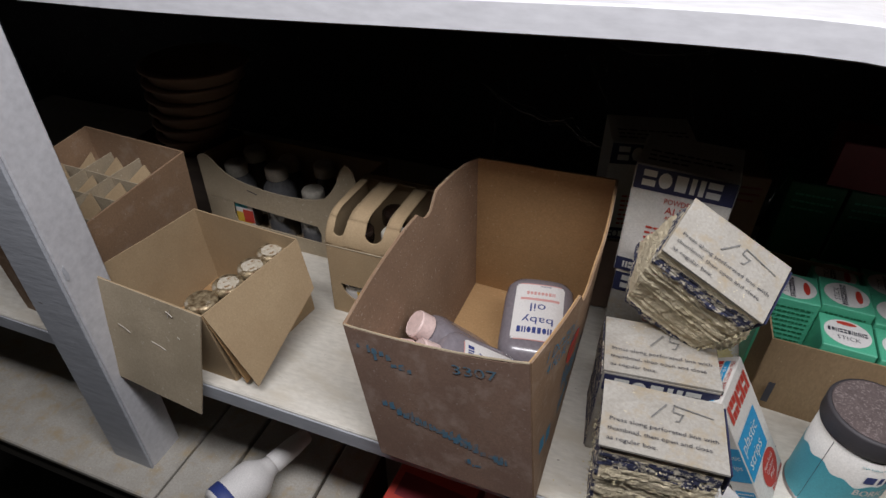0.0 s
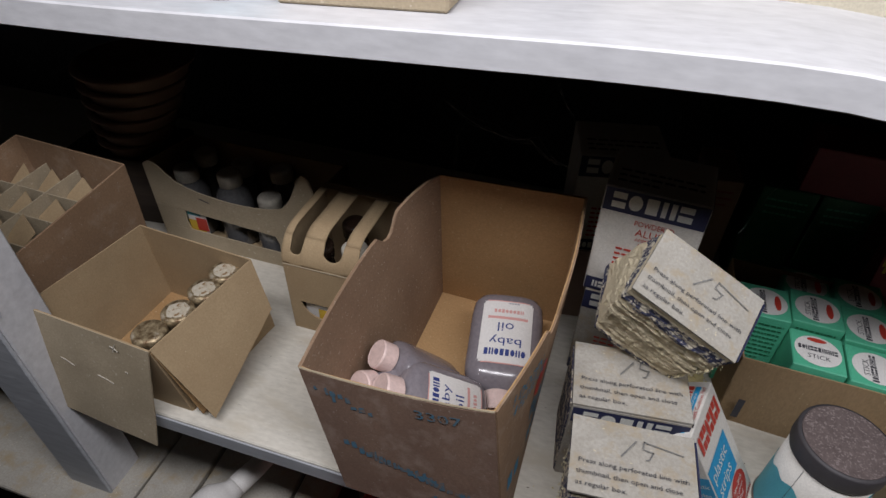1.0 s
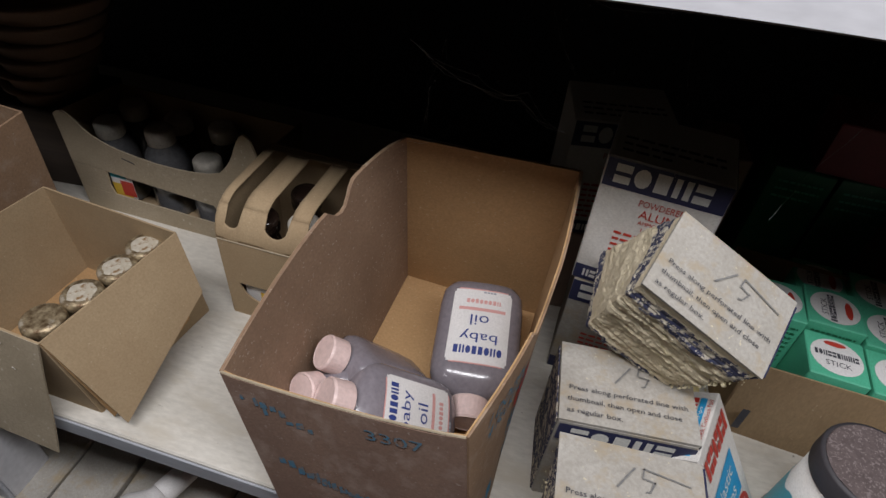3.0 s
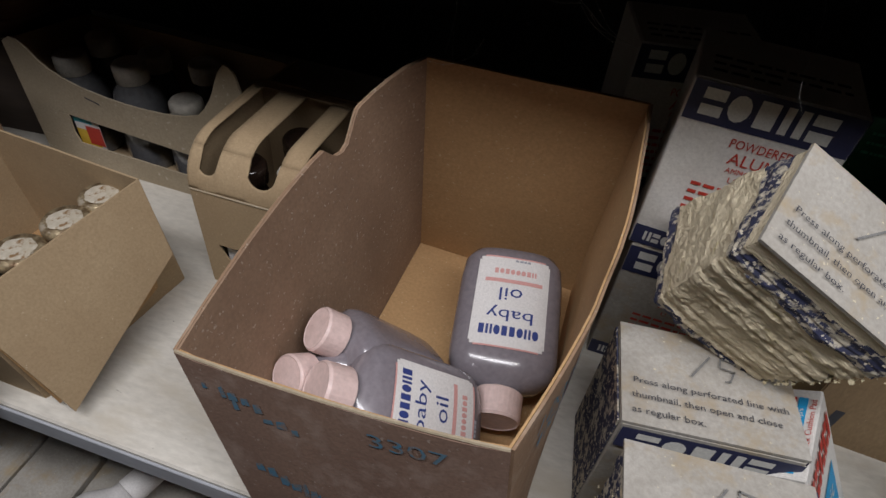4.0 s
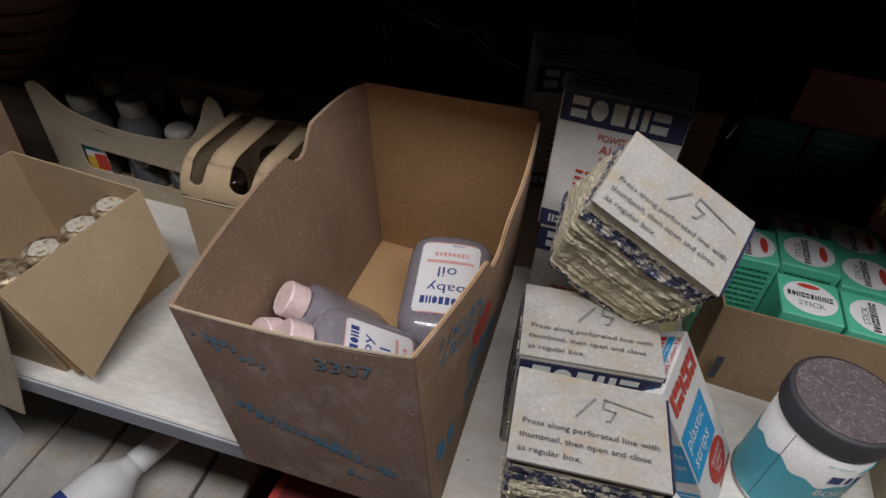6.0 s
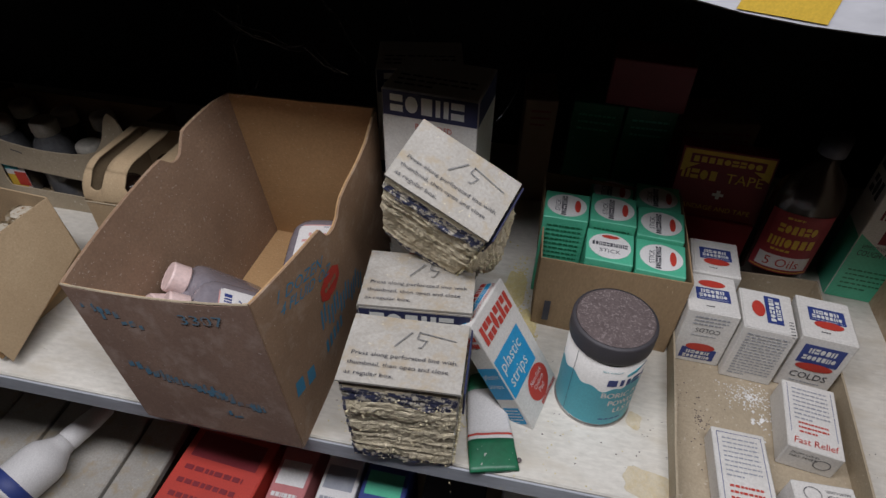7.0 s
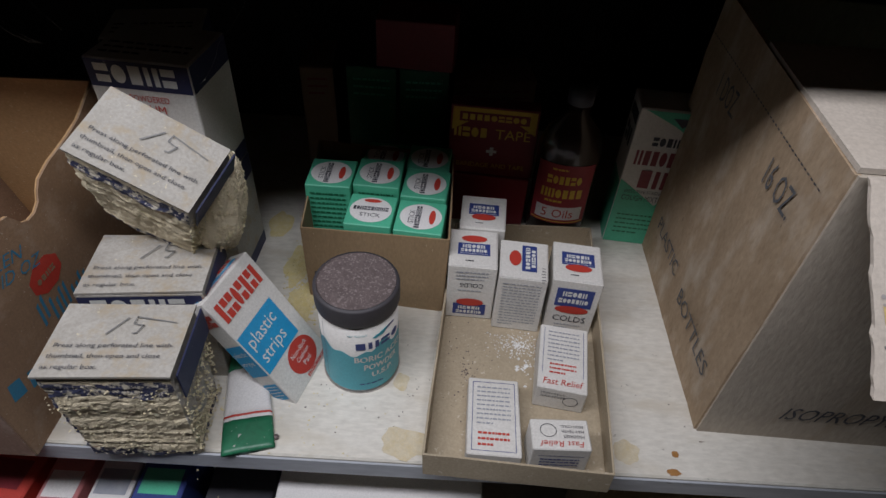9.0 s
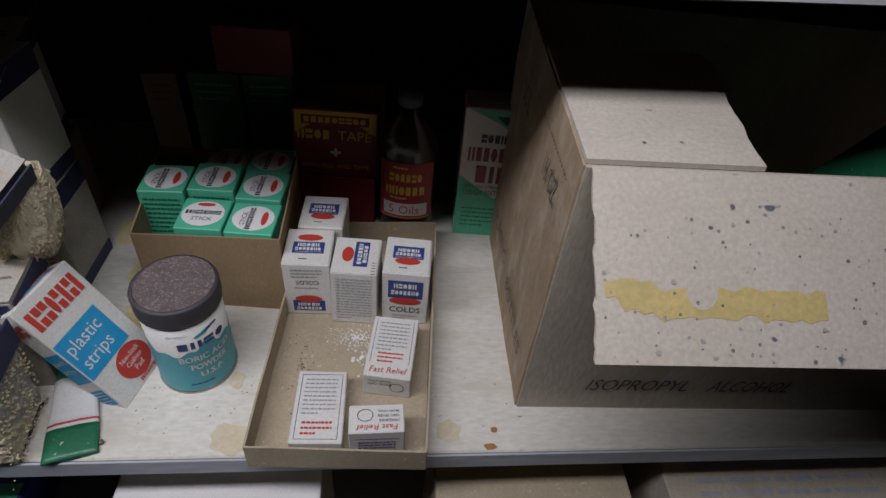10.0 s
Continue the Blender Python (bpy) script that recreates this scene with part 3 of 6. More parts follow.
def tablet_box(x, y, turn, h, look_of, seed):
    w, d = 0.0362, 0.0415
    ob = carton("tablet_box", on_base(x, y, 0.0026, turn), w, d, h, WHITE_CARD, "small white tablet carton with blue panel and red oval", "box", "upright tablet boxes", True, seed)
    pt = Print(face_top(w, d, h + 0.0005))
    if look_of == "side":
        pt.bar(ROYAL, 0.0165, 0.008, 0.0275, 0.036)
        pt.disc(RED, 0.0115, 0.021, 0.0045, 0.0082, 1)
        pt.marks(PALE_TEXT, 0.0225, 0.010, 0.024, 0.0034, 6, 1, 8, 90)
        pt.marks(PALE_TEXT, 0.0265, 0.012, 0.020, 0.0030, 5, 1, 9, 90)
        pt.lines(INK, 0.031, 0.012, 0.003, 6, 0.003, 0.0008, 4)
    else:
        flip = look_of == "flipped"
        b0, b1 = (0.0125, 0.0255) if flip else (0.0165, 0.0305)
        pt.bar(ROYAL, 0.006, b0, w - 0.006, b1)
        pt.bar(PALE_TEXT, 0.0075, b0 + 0.0012, w - 0.0075, b0 + 0.0015, 1)
        pt.disc(RED, w / 2, b1 + 0.005 if flip else b0 - 0.003, 0.0098, 0.0038, 1)
        pt.marks(PALE_TEXT, 0.0095, b0 + 0.0075, w - 0.019, 0.0036, 5, 1, 8)
        pt.marks(PALE_TEXT, 0.0080, b0 + 0.0030, w - 0.016, 0.0034, 7, 1, 9)
        pt.lines(INK, 0.012, 0.0055, w - 0.024, 1, 0.002, 0.001, 3)
    pt.done(ob)
    pf = Print(face_front(w, d, h))
    if look_of == "side":
        pf.lines(STAMP_B, 0.004, h - 0.006, w - 0.008, 15, 0.0031, 0.0009, seed)
    elif look_of == "flipped":
        pf.lines(STAMP_B, 0.006, h - 0.006, w - 0.012, 3, 0.0035, 0.0012, seed)
        pf.text(INK, "COLDS", w / 2 + 0.0088, h - 0.0165, 0.0175, 0.0045, 1, 180)
        pf.lines(STAMP_B, 0.008, h - 0.025, w - 0.016, 1, 0.0035, 0.0010, seed + 1)
        pf.disc(RED, w / 2, 0.0185, 0.0105, 0.0040, 1)
        pf.bar(ROYAL, 0.0055, 0.0045, w - 0.0055, 0.0165)
        pf.marks(PALE_TEXT, 0.0095, 0.0105, w - 0.019, 0.0034, 5, 1, 8)
        pf.marks(PALE_TEXT, 0.0080, 0.0058, w - 0.016, 0.0034, 7, 1, 9)
    else:
        pf.bar(ROYAL, 0.0045, h - 0.0265, w - 0.0045, h - 0.0075)
        pf.marks(PALE_TEXT, 0.0090, h - 0.0155, w - 0.018, 0.0050, 5, 1, 8)
        pf.marks(PALE_TEXT, 0.0070, h - 0.0225, w - 0.014, 0.0046, 7, 1, 9)
        pf.disc(RED, w / 2, h - 0.0295, 0.0125, 0.0040, 1)
        pf.text(INK, "COLDS", 0.0058, h - 0.0425, w - 0.0116, 0.0062)
        pf.lines(STAMP_B, 0.008, h - 0.047, w - 0.016, 2, 0.0032, 0.0010, seed)
    pf.done(ob)


tablet_box(0.0455, 0.1440, -1.5, 0.0555, "flipped", 1)
tablet_box(0.0828, 0.1345, -4.5, 0.0555, "side", 2)
tablet_box(0.1232, 0.1350, -6.0, 0.0555, "front", 3)
tablet_box(0.0535, 0.1880, -3.0, 0.0555, "front", 4)


def lying_box(x, y, turn, w, d, h, kind, seed):
    ob = carton("tablet_box", on_base(x, y, 0.0026, turn), w, d, h, WHITE_CARD, "white tablet carton lying flat in the tray", "box", "lying tablet boxes", False, seed)
    pt = Print(face_top(w, d, h))
    if kind == "leaf":
        for a in ((0.003, 0.003, w - 0.003, 0.0034), (0.003, d - 0.0034, w - 0.003, d - 0.003), (0.003, 0.003, 0.0034, d - 0.003), (w - 0.0034, 0.003, w - 0.003, d - 0.003)):
            pt.bar(ROYAL, *a)
        pt.lines(STAMP_B, 0.006, d - 0.008, w - 0.012, 9, 0.0034, 0.0011, seed)
        pt.lines(RED, 0.007, 0.0145, w - 0.014, 3, 0.0040, 0.0016, seed + 1)
    elif kind == "relief":
        for a in ((0.003, 0.012, 0.0033, d - 0.003), (w - 0.0033, 0.012, w - 0.003, d - 0.003)):
            pt.bar(ROYAL, *a)
        pt.lines(STAMP_B, 0.006, d - 0.007, w - 0.012, 8, 0.0036, 0.0011, seed)
        pt.lines(RED, 0.008, 0.0200, w - 0.016, 3, 0.0036, 0.0014, seed + 1)
        pt.text(RED, "Fast Relief", 0.004, 0.0035, w - 0.008, 0.0050, 1, 0, 0.15)
    else:
        pt.text(INK, "FROM COLD,", w - 0.004, 0.0165, 0.014, 0.0019, 1, 180)
        pt.text(INK, "HAY FEVER", w - 0.004, 0.0130, 0.014, 0.0019, 1, 180)
        pt.text(INK, "MISERIES", w - 0.004, 0.0095, 0.013, 0.0019, 1, 180)
        pt.ring(INK, 0.0105, 0.0125, 0.0052, 0.0046, 0.0004, 1)
        pt.text(RED, "Fast Relief", w - 0.005, 0.0055, w - 0.010, 0.0038, 1, 180, 0.15)
    pt.done(ob)
    pf = Print(face_front(w, d, h))
    if kind == "relief":
        pf.text(INK, "FROM COLD,", 0.004, h - 0.006, 0.017, 0.0022)
        pf.text(INK, "HAY FEVER", 0.004, h - 0.0095, 0.017, 0.0022)
        pf.ring(INK, w - 0.010, h * 0.5, 0.0052, 0.0050, 0.0005, 1)
    else:
        pf.bar(ROYAL, 0.004, h - 0.008, w - 0.004, h - 0.0075)
        pf.lines(ROYAL, 0.006, h - 0.012, w - 0.012, 4, 0.0034, 0.0013, seed)
    pf.done(ob)


lying_box(0.0614, 0.0265, -1.5, 0.0345, 0.0570, 0.0155, "leaf", 5)
lying_box(0.1110, 0.0720, -8.0, 0.0345, 0.0560, 0.0225, "relief", 6)
lying_box(0.1010, 0.0080, 1.0, 0.0365, 0.0210, 0.0290, "miseries", 7)


def spill(name, x, y, z, rx, ry, n, size, material, label, seed):
    """Loose grains heaped into one mesh."""
    rnd = random.Random(seed)
    bm = bmesh.new()
    for _ in range(n):
        a, q = rnd.uniform(0, 2 * math.pi), abs(rnd.gauss(0, 0.45))
        s = size * rnd.uniform(0.3, 1.2)
        px, py = x + rx * q * math.cos(a), y + ry * q * math.sin(a)
        vs = [bm.verts.new((px + s * rnd.uniform(0.6, 1.2) * math.cos(t), py + s * rnd.uniform(0.6, 1.2) * math.sin(t), z)) for t in (0, 1.5, 3.1, 4.6)]
        top = bm.verts.new((px, py, z + s * rnd.uniform(0.4, 1.0)))
        for i in range(4):
            bm.faces.new((vs[i], vs[(i + 1) % 4], top))
    return solid(name, bm, material, label, "powder", "stuff")


spill("spilled_powder", 0.083, 0.098, 0.0026, 0.03, 0.022, 420, 0.0007, POWDER, "white powder spilled on the tray floor", 3)
spill("powder_lumps", 0.087, 0.078, 0.0026, 0.02, 0.016, 26, 0.0016, POWDER, "small white lumps on the tray floor", 4)
spill("tray_dust", 0.045, 0.07, 0.0026, 0.03, 0.06, 90, 0.0007, RUST, "dark specks of dirt in the tray", 5)
spill("yellow_powder", -0.088, 0.124, 0.0003, 0.013, 0.034, 900, 0.0014, POWDER_Y, "yellow crumbled powder on the shelf", 6)
spill("yellow_crumbs", -0.098, 0.178, 0.0003, 0.013, 0.05, 420, 0.0014, POWDER_Y, "yellow crumbs on the shelf", 7)
spill("shelf_grit", 0.05, 0.06, 0.0001, 0.30, 0.06, 160, 0.0006, RUST, "dark grit on the shelf", 8)
spill("shelf_crumbs", -0.12, 0.03, 0.0001, 0.14, 0.05, 180, 0.0007, POWDER_Y, "pale crumbs on the shelf", 9)


def stain(x, y, rx, ry, material, label, seed):
    rnd = random.Random(seed)
    bm = bmesh.new()
    n = 26
    ring = []
    for i in range(n):
        a = 2 * math.pi * i / n
        k = 1 + 0.35 * noise.noise(Vector((math.cos(a) * 1.6 + seed, math.sin(a) * 1.6, 0)))
        ring.append(bm.verts.new((x + rx * k * math.cos(a), y + ry * k * math.sin(a), 0.0004)))
    bm.faces.new(ring)
    solid("shelf_stain", bm, material, label, "stain", "stuff")


stain(0.004, 0.013, 0.017, 0.011, OCHRE, "ochre stain on the white shelf", 1)
stain(0.151, 0.016, 0.008, 0.009, OCHRE, "pale ochre stain on the white shelf", 4)
stain(0.1796, 0.0036, 0.004, 0.0026, RUSTSPOT, "small rust spot on the shelf", 2)
stain(0.1836, 0.0164, 0.0028, 0.0024, RUSTSPOT, "small rust spot on the shelf", 3)
stain(-0.101, 0.176, 0.010, 0.026, POWDER_Y, "dull yellow powder stain on the shelf", 11)
stain(-0.090, 0.126, 0.011, 0.028, POWDER_Y, "dull yellow powder stain on the shelf", 12)
stain(-0.128, 0.225, 0.010, 0.020, POWDER_Y, "dull yellow powder stain on the shelf", 13)
stain(-0.002, 0.061, 0.005, 0.008, OCHRE, "ochre stain beside the can", 5)


# big carton of plastic bottles, with its front flap hanging open
def bottle_carton():
    ob = empty("shipping_carton", pose(0.2033, 0.0367, 0.0, 0, 0, -1.5), "large grey-brown corrugated carton, open on top, with stencilled letters", "box")
    w, d, h = 0.42, 0.203, 0.213
    part("left_wall", sheet(((0, d, 0), (0, 0, 0), (0, 0, h), (0, d, h + 0.012)), 0.003, 10, 0.0012, 1), CARTON_SIDE, ob)
    part("front_wall", sheet(((0, 0, 0), (w, 0, 0), (w, 0, h), (0, 0, h)), 0.003, 8, 0.0006, 2), CORRUGATED, ob)
    part("right_wall", sheet(((w, 0, 0), (w, d, 0), (w, d, h), (w, 0, h)), 0.003, 4, 0.0006, 3), CORRUGATED, ob)
    part("back_wall", sheet(((w, d, 0), (0, d, 0), (0, d, h + 0.012), (w, d, h)), 0.003, 4, 0.0006, 4), CORRUGATED, ob)
    part("floor_board", sheet(((0, 0, 0.002), (w, 0, 0.002), (w, d, 0.002), (0, d, 0.002)), 0.003, 2), CORRUGATED, ob)
    rnd = random.Random(4)
    pts = [(0.0, 0.0), (0.094, 0.0)]
    for k in range(9):
        pts.append((0.094 + 0.0115 * (k + 1) / 10 + rnd.uniform(-0.0025, 0.0025), 0.0125 * (k + 1)))
    pts += [(0.10, d * 0.60), (0.0, d * 0.60)]
    part("side_flap", outline(pts, lambda u, v, l: (u, v + 0.001, h + 0.0005 + l + 0.01 * v / d), 0.003), FLAP, ob, "folded-in pale side flap with a torn end")
    fl = []
    n = 22
    for k in range(n + 1):
        fl.append((0.0 + rnd.uniform(-0.0008, 0.0008), 0.094 * k / n))
    fl2 = [(w, 0.094 * (n - k) / n) for k in range(n + 1)]
    lean = radians(50)
    flap = part("front_flap", outline(fl + fl2, lambda u, v, l: (u + 0.002, -0.003 - v * math.sin(lean) - l, h + 0.002 - v * math.cos(lean)), 0.003), FLAP, ob, "hanging pale front flap spotted with mould")
    pf = Print(lambda u, v, l: (u, -0.0062 - v * math.sin(lean) - l, h + 0.002 - v * math.cos(lean)))
    tp = []
    for k in range(25):
        tp.append((0.006 + 0.112 * k / 24, 0.053 + (0.004 if k > 5 else 0) + rnd.uniform(-0.0016, 0.0016)))
    tp2 = [(u + 0.001, v + 0.0145 - (0.006 if u < 0.012 else 0) + rnd.uniform(-0.0012, 0.0012)) for u, v in tp[::-1]]
    for a, b in zip(range(24), range(24)):
        pf.add(TAPE, [tp[a], tp[a + 1], tp2[23 - a], tp2[24 - a]], [(0, 1, 2, 3)])
    pf.disc(FLAP, 0.055, 0.058, 0.008, 0.009, 1)
    for k in range(170):
        u, v, s = rnd.uniform(0.006, 0.26), 0.092 * rnd.random() ** 0.6, rnd.uniform(0.0003, 0.0016) * rnd.uniform(0.5, 1)
        pf.disc(PENCIL if rnd.random() < 0.4 else MOULD, u, v, s, s * rnd.uniform(0.7, 1.1), 1, 9)
    pf.done(flap, "mould_and_tape")
    pl = Print(lambda u, v, l: (-0.0030 - l, u, v))

    def upward(text, u, v, width, height, turn):
        verts, faces = letter_shape(text)
        x0, x1 = min(p[0] for p in verts), max(p[0] for p in verts)
        y0, y1 = min(p[1] for p in verts), max(p[1] for p in verts)
        c, s = math.cos(radians(turn)), math.sin(radians(turn))
        q = []
        for x, y in verts:
            a, b = (x - x0) / (x1 - x0) * width, (y - y0) / (y1 - y0) * height
            q.append((u - (c * a - s * b), v + s * a + c * b))
        pl.add(STENCIL, q, faces, 1)

    upward("PLASTIC", 0.168, 0.040, 0.060, 0.013, 0)
    upward("BOTTLES", 0.090, 0.034, 0.072, 0.013, 0)
    upward("1 DOZ.", 0.158, 0.170, 0.036, 0.017, 0)
    upward("16 OZ.", 0.060, 0.166, 0.036, 0.017, 0)
    for k in range(46):
        u = 0.012 + 0.0042 * k
        pl.bar(INK, u, 0.1945 + 0.003 * k / 46, u + 0.0022, 0.1955 + 0.003 * k / 46, 1)
    pl.done(ob, "stencil_print")
    pfr = Print(lambda u, v, l: (u, -0.0022 - l, v))
    pfr.text(INK, "ISOPROPYL", 0.045, 0.024, 0.075, 0.013, 1, 0, 0.25)
    pfr.text(INK, "ALCOHOL", 0.135, 0.024, 0.062, 0.013, 1, 0, 0.25)
    pfr.done(ob, "stencil_print")


bottle_carton()
green_in = empty("green_carton", pose(0.545, 0.125, 0.0075, 0, -50, 0), "teal-green carton lying askew inside the big carton", "box")
part("body", block(0.0, 0.090, -0.045, 0.045, 0.0, 0.150, 0.001), GREEN_D, green_in)
part("top_flap", sheet(((0.001, -0.044, 0.1508), (0.089, -0.044, 0.1508), (0.089, 0.044, 0.1508), (0.001, 0.044, 0.1508)), 0.0008, 4, 0.0008, 2), GREEN_D, green_in)

spare = empty("green_carton", pose(0.43, 0.235, 0.0, 0, 0, 0), "dark green carton in the shade behind the shipping carton", "box")
part("body", block(0.04, 0.14, 0.04, 0.12, 0.0, 0.19, 0.001), GREEN, spare)


# ---- alum boxes ----
def crust_body(w, d, h, bulge, seed, layers=64, around=44, taper=0.0, cut=0.0):
    """A box body whose faces have swollen into uneven crusted strata."""
    bm = bmesh.new()
    rings = []
    base = []
    rnd = random.Random(seed * 17)
    for i in range(around * 4):
        side, f = divmod(i, around)
        f /= around
        x, y = ((-1 + 2 * f, -1), (1, -1 + 2 * f), (1 - 2 * f, 1), (-1, 1 - 2 * f))[side]
        base.append((x * w / 2, y * d / 2, x, y))
    strat = 0.0
    for k in range(layers + 1):
        z = h * k / layers
        if k % 2 == 0:
            strat = rnd.uniform(-0.6, 0.7)
        ring = []
        for x, y, sx, sy in base:
            p = Vector((x * 50, y * 50, z * 60 + seed * 9))
            fold = noise.noise(Vector((x * 60, y * 60, seed * 3.0))) * 0.0018
            q = Vector((x * 240, y * 240, z * 240))
            flaky = 1.0 if sy == -1 else 0.08 if sx == 1 else 0.15
            e = bulge * (0.25 + flaky * 0.42 * strat * (0.7 + 0.6 * noise.noise(p * 1.4)) + 0.32 * noise.noise(p) + 0.12 * noise.noise(p * 3.7))
            e += 0.0007 * noise.noise(q) + 0.0005 * noise.noise(q * 2.3)
            edge = 1.0 if k < layers * 0.84 else max(0.0, 1 - (k / layers - 0.84) / 0.12)
            e = e if edge == 1.0 else min(e * edge, 0.0012)
            shrink = 1 - taper * (1 - k / layers)
            n = Vector((sx if abs(sx) == 1 else 0, sy if abs(sy) == 1 else 0, 0)).normalized()
            away = cut * (1 - k / layers) ** 1.2 * (1 - sx) / 2 * (1 - sy) / 2
            ring.append(bm.verts.new((x * shrink + n.x * e + away, y * shrink + n.y * e, z + (fold if 0 < k < layers * 0.9 else 0))))
        rings.append(ring)
    m = len(base)
    for k, (a, b) in enumerate(zip(rings, rings[1:])):
        f = k / layers
        for i in range(m):
            face = bm.faces.new((a[i], a[(i + 1) % m], b[(i + 1) % m], b[i]))
            x, y, sx, sy = base[i]
            c = Vector((x * 330, y * 330, f * h * 520))
            wave = 0.035 * noise.noise(c * 0.12) + 0.02 * noise.noise(c * 0.5)
            if 0.77 + wave < f < 0.92 + wave and sx < 1:
                face.material_index = 1
            elif f < 0.07 + wave:
                face.material_index = 1
            elif sx == -1 and taper > 0 and noise.noise(c * 0.25) > -0.25:
                face.material_index = 1
            elif sx == 1 and f > 0.2 * (1 - sy):
                face.material_index = 2
    bm.faces.new(rings[0][::-1])
    bm.faces.new(rings[-1])
    return bm


def crumbs(w, d, h, n, size, seed, sides=(0, 0, 1, 1, 3), taper=0.0):
    """Crumbs stuck to the side faces, one mesh."""
    rnd = random.Random(seed)
    bm = bmesh.new()
    for _ in range(n):
        side = rnd.choice(sides)
        f = rnd.uniform(-0.5, 0.5)
        x, y = ((f * w, -d / 2), (w / 2, f * d), (f * w, d / 2), (-w / 2, f * d))[side]
        z, s = h * rnd.uniform(0.02, 0.90), size * rnd.uniform(0.4, 1.3)
        x, y = x * (1 - taper * (1 - z / h)), y * (1 - taper * (1 - z / h))
        vs = [bm.verts.new((x + s * a * rnd.uniform(0.4, 1.5), y + s * b * rnd.uniform(0.4, 1.5), z + s * c * rnd.uniform(0.4, 1.3))) for a, b, c in ((1, 0, 0), (-1, 0, 0), (0, 1, 0), (0, -1, 0), (0, 0, 1), (0, 0, -1))]
        for f3 in ((0, 2, 4), (2, 1, 4), (1, 3, 4), (3, 0, 4), (2, 0, 5), (1, 2, 5), (3, 1, 5), (0, 3, 5)):
            bm.faces.new([vs[i] for i in f3])
    return bm


def alum_box(m, w, d, h, crust, seed, label, front=True, fifteen=True, taper=0.0, grow=0.0):
    ob = empty("alum_box", m, label, "box", "old alum boxes")
    top = h - 0.002
    if crust:
        part("crusted_body", crust_body(w - 0.003 + grow, d - 0.003 + grow, top, crust, seed, taper=taper, cut=0.015 if seed == 3 else 0.0), CRUST, ob, "swollen body crusted with yellowish powder")
        ob.children[0].data.materials.append(NAVY_CRUST)
        ob.children[0].data.materials.append(DIRTY_CARD)
        tagged(part("clinging_powder", crumbs(w + 0.003, d + 0.003, top, 420, 0.0006, seed, (1,) if seed == 3 else (0, 0, 1, 1, 3), taper), CRUST_PALE, ob), kind="stuff")
        tagged(part("clinging_powder", crumbs(w + 0.003, d + 0.002, top * 0.80, 900 if seed == 3 else 260, 0.0010, seed + 5, (1,), taper), CRUST_PALE, ob), kind="stuff")
    else:
        part("body", hexa([(-w / 2, -d / 2, 0), (w / 2, -d / 2, 0), (w / 2, d / 2, 0), (-w / 2, d / 2, 0)], [(-w / 2, -d / 2, top), (w / 2, -d / 2, top), (w / 2, d / 2, top), (-w / 2, d / 2, top)], 0.0008), DIRTY_CARD, ob)
    if not crust:
        part("blue_side", block(-w / 2 - 0.0011, -w / 2 - 0.0003, -d / 2 + 0.001, d / 2 - 0.001, 0.002, h - 0.003, 0.0002), NAVY_CRUST, ob, "navy side panel flaked and dusty")
    part("lid", sheet([(-w / 2, -d / 2, h - 0.001), (w / 2, -d / 2, h - 0.001), (w / 2, d / 2, h - 0.001), (-w / 2, d / 2, h - 0.001)], 0.0016, 6, 0.0006, seed), DIRTY_CARD, ob, "grey-white lid with printed instructions")
    pt = Print(face_top(w, d, h + 0.0004))
    pt.text(INK, "Press along perforated line with", 0.005, d * 0.35, w - 0.010, d * 0.075)
    pt.text(INK, "thumbnail, then open and close", 0.004, d * 0.21, w - 0.013, d * 0.075)
    pt.text(INK, "as regular box.", 0.004, d * 0.07, w * 0.40, d * 0.075)
    if fifteen:
        q = w / 0.075
        pt.poly(PENCIL, [(0.030 * q, d * 0.55), (0.0308 * q, d * 0.54), (0.0400 * q, d * 0.78), (0.0392 * q, d * 0.79)], 1)
        pt.poly(PENCIL, [(0.0440 * q, d * 0.80), (0.0448 * q, d * 0.80), (0.0440 * q, d * 0.70), (0.0432 * q, d * 0.70)], 1)
        pt.poly(PENCIL, [(0.0435 * q, d * 0.70), (0.0500 * q, d * 0.68), (0.0500 * q, d * 0.66), (0.0435 * q, d * 0.685)], 1)
        pt.poly(PENCIL, [(0.0493 * q, d * 0.68), (0.0503 * q, d * 0.68), (0.0475 * q, d * 0.56), (0.0450 * q, d * 0.55), (0.0448 * q, d * 0.565), (0.0470 * q, d * 0.575)], 1)
        pt.poly(PENCIL, [(0.0440 * q, d * 0.805), (0.068 * q, d * 0.72), (0.068 * q, d * 0.705), (0.0440 * q, d * 0.785)], 1)
    pt.done(ob)
    if front:
        lift = 0.0012 + crust * 0.9
        pf = Print(lambda u, v, l: (u - w / 2, -d / 2 - lift - l, v))
        pf.bar(NAVY, 0.001, h - 0.018, w - 0.001, h - 0.0025)
        pf.marks(PALE_TEXT, 0.008, h - 0.0155, w - 0.018, 0.0105, 5, 1, 11)
        pf.done(ob)
        pr_ = Print(lambda u, v, l: (w / 2 + lift * 0.6 + l, u - d / 2, v))
        pr_.bar(NAVY, 0.001, h - 0.019, d - 0.001, h - 0.0022)
        pr_.done(ob)
    else:
        part("blue_side", block(w / 2 + crust * 0.4, w / 2 + crust * 0.4 + 0.0012, -d / 2 + 0.003, d / 2, h - 0.024, h - 0.003, 0.0003), NAVY, ob, "navy side panel flecked with powder")
    return ob


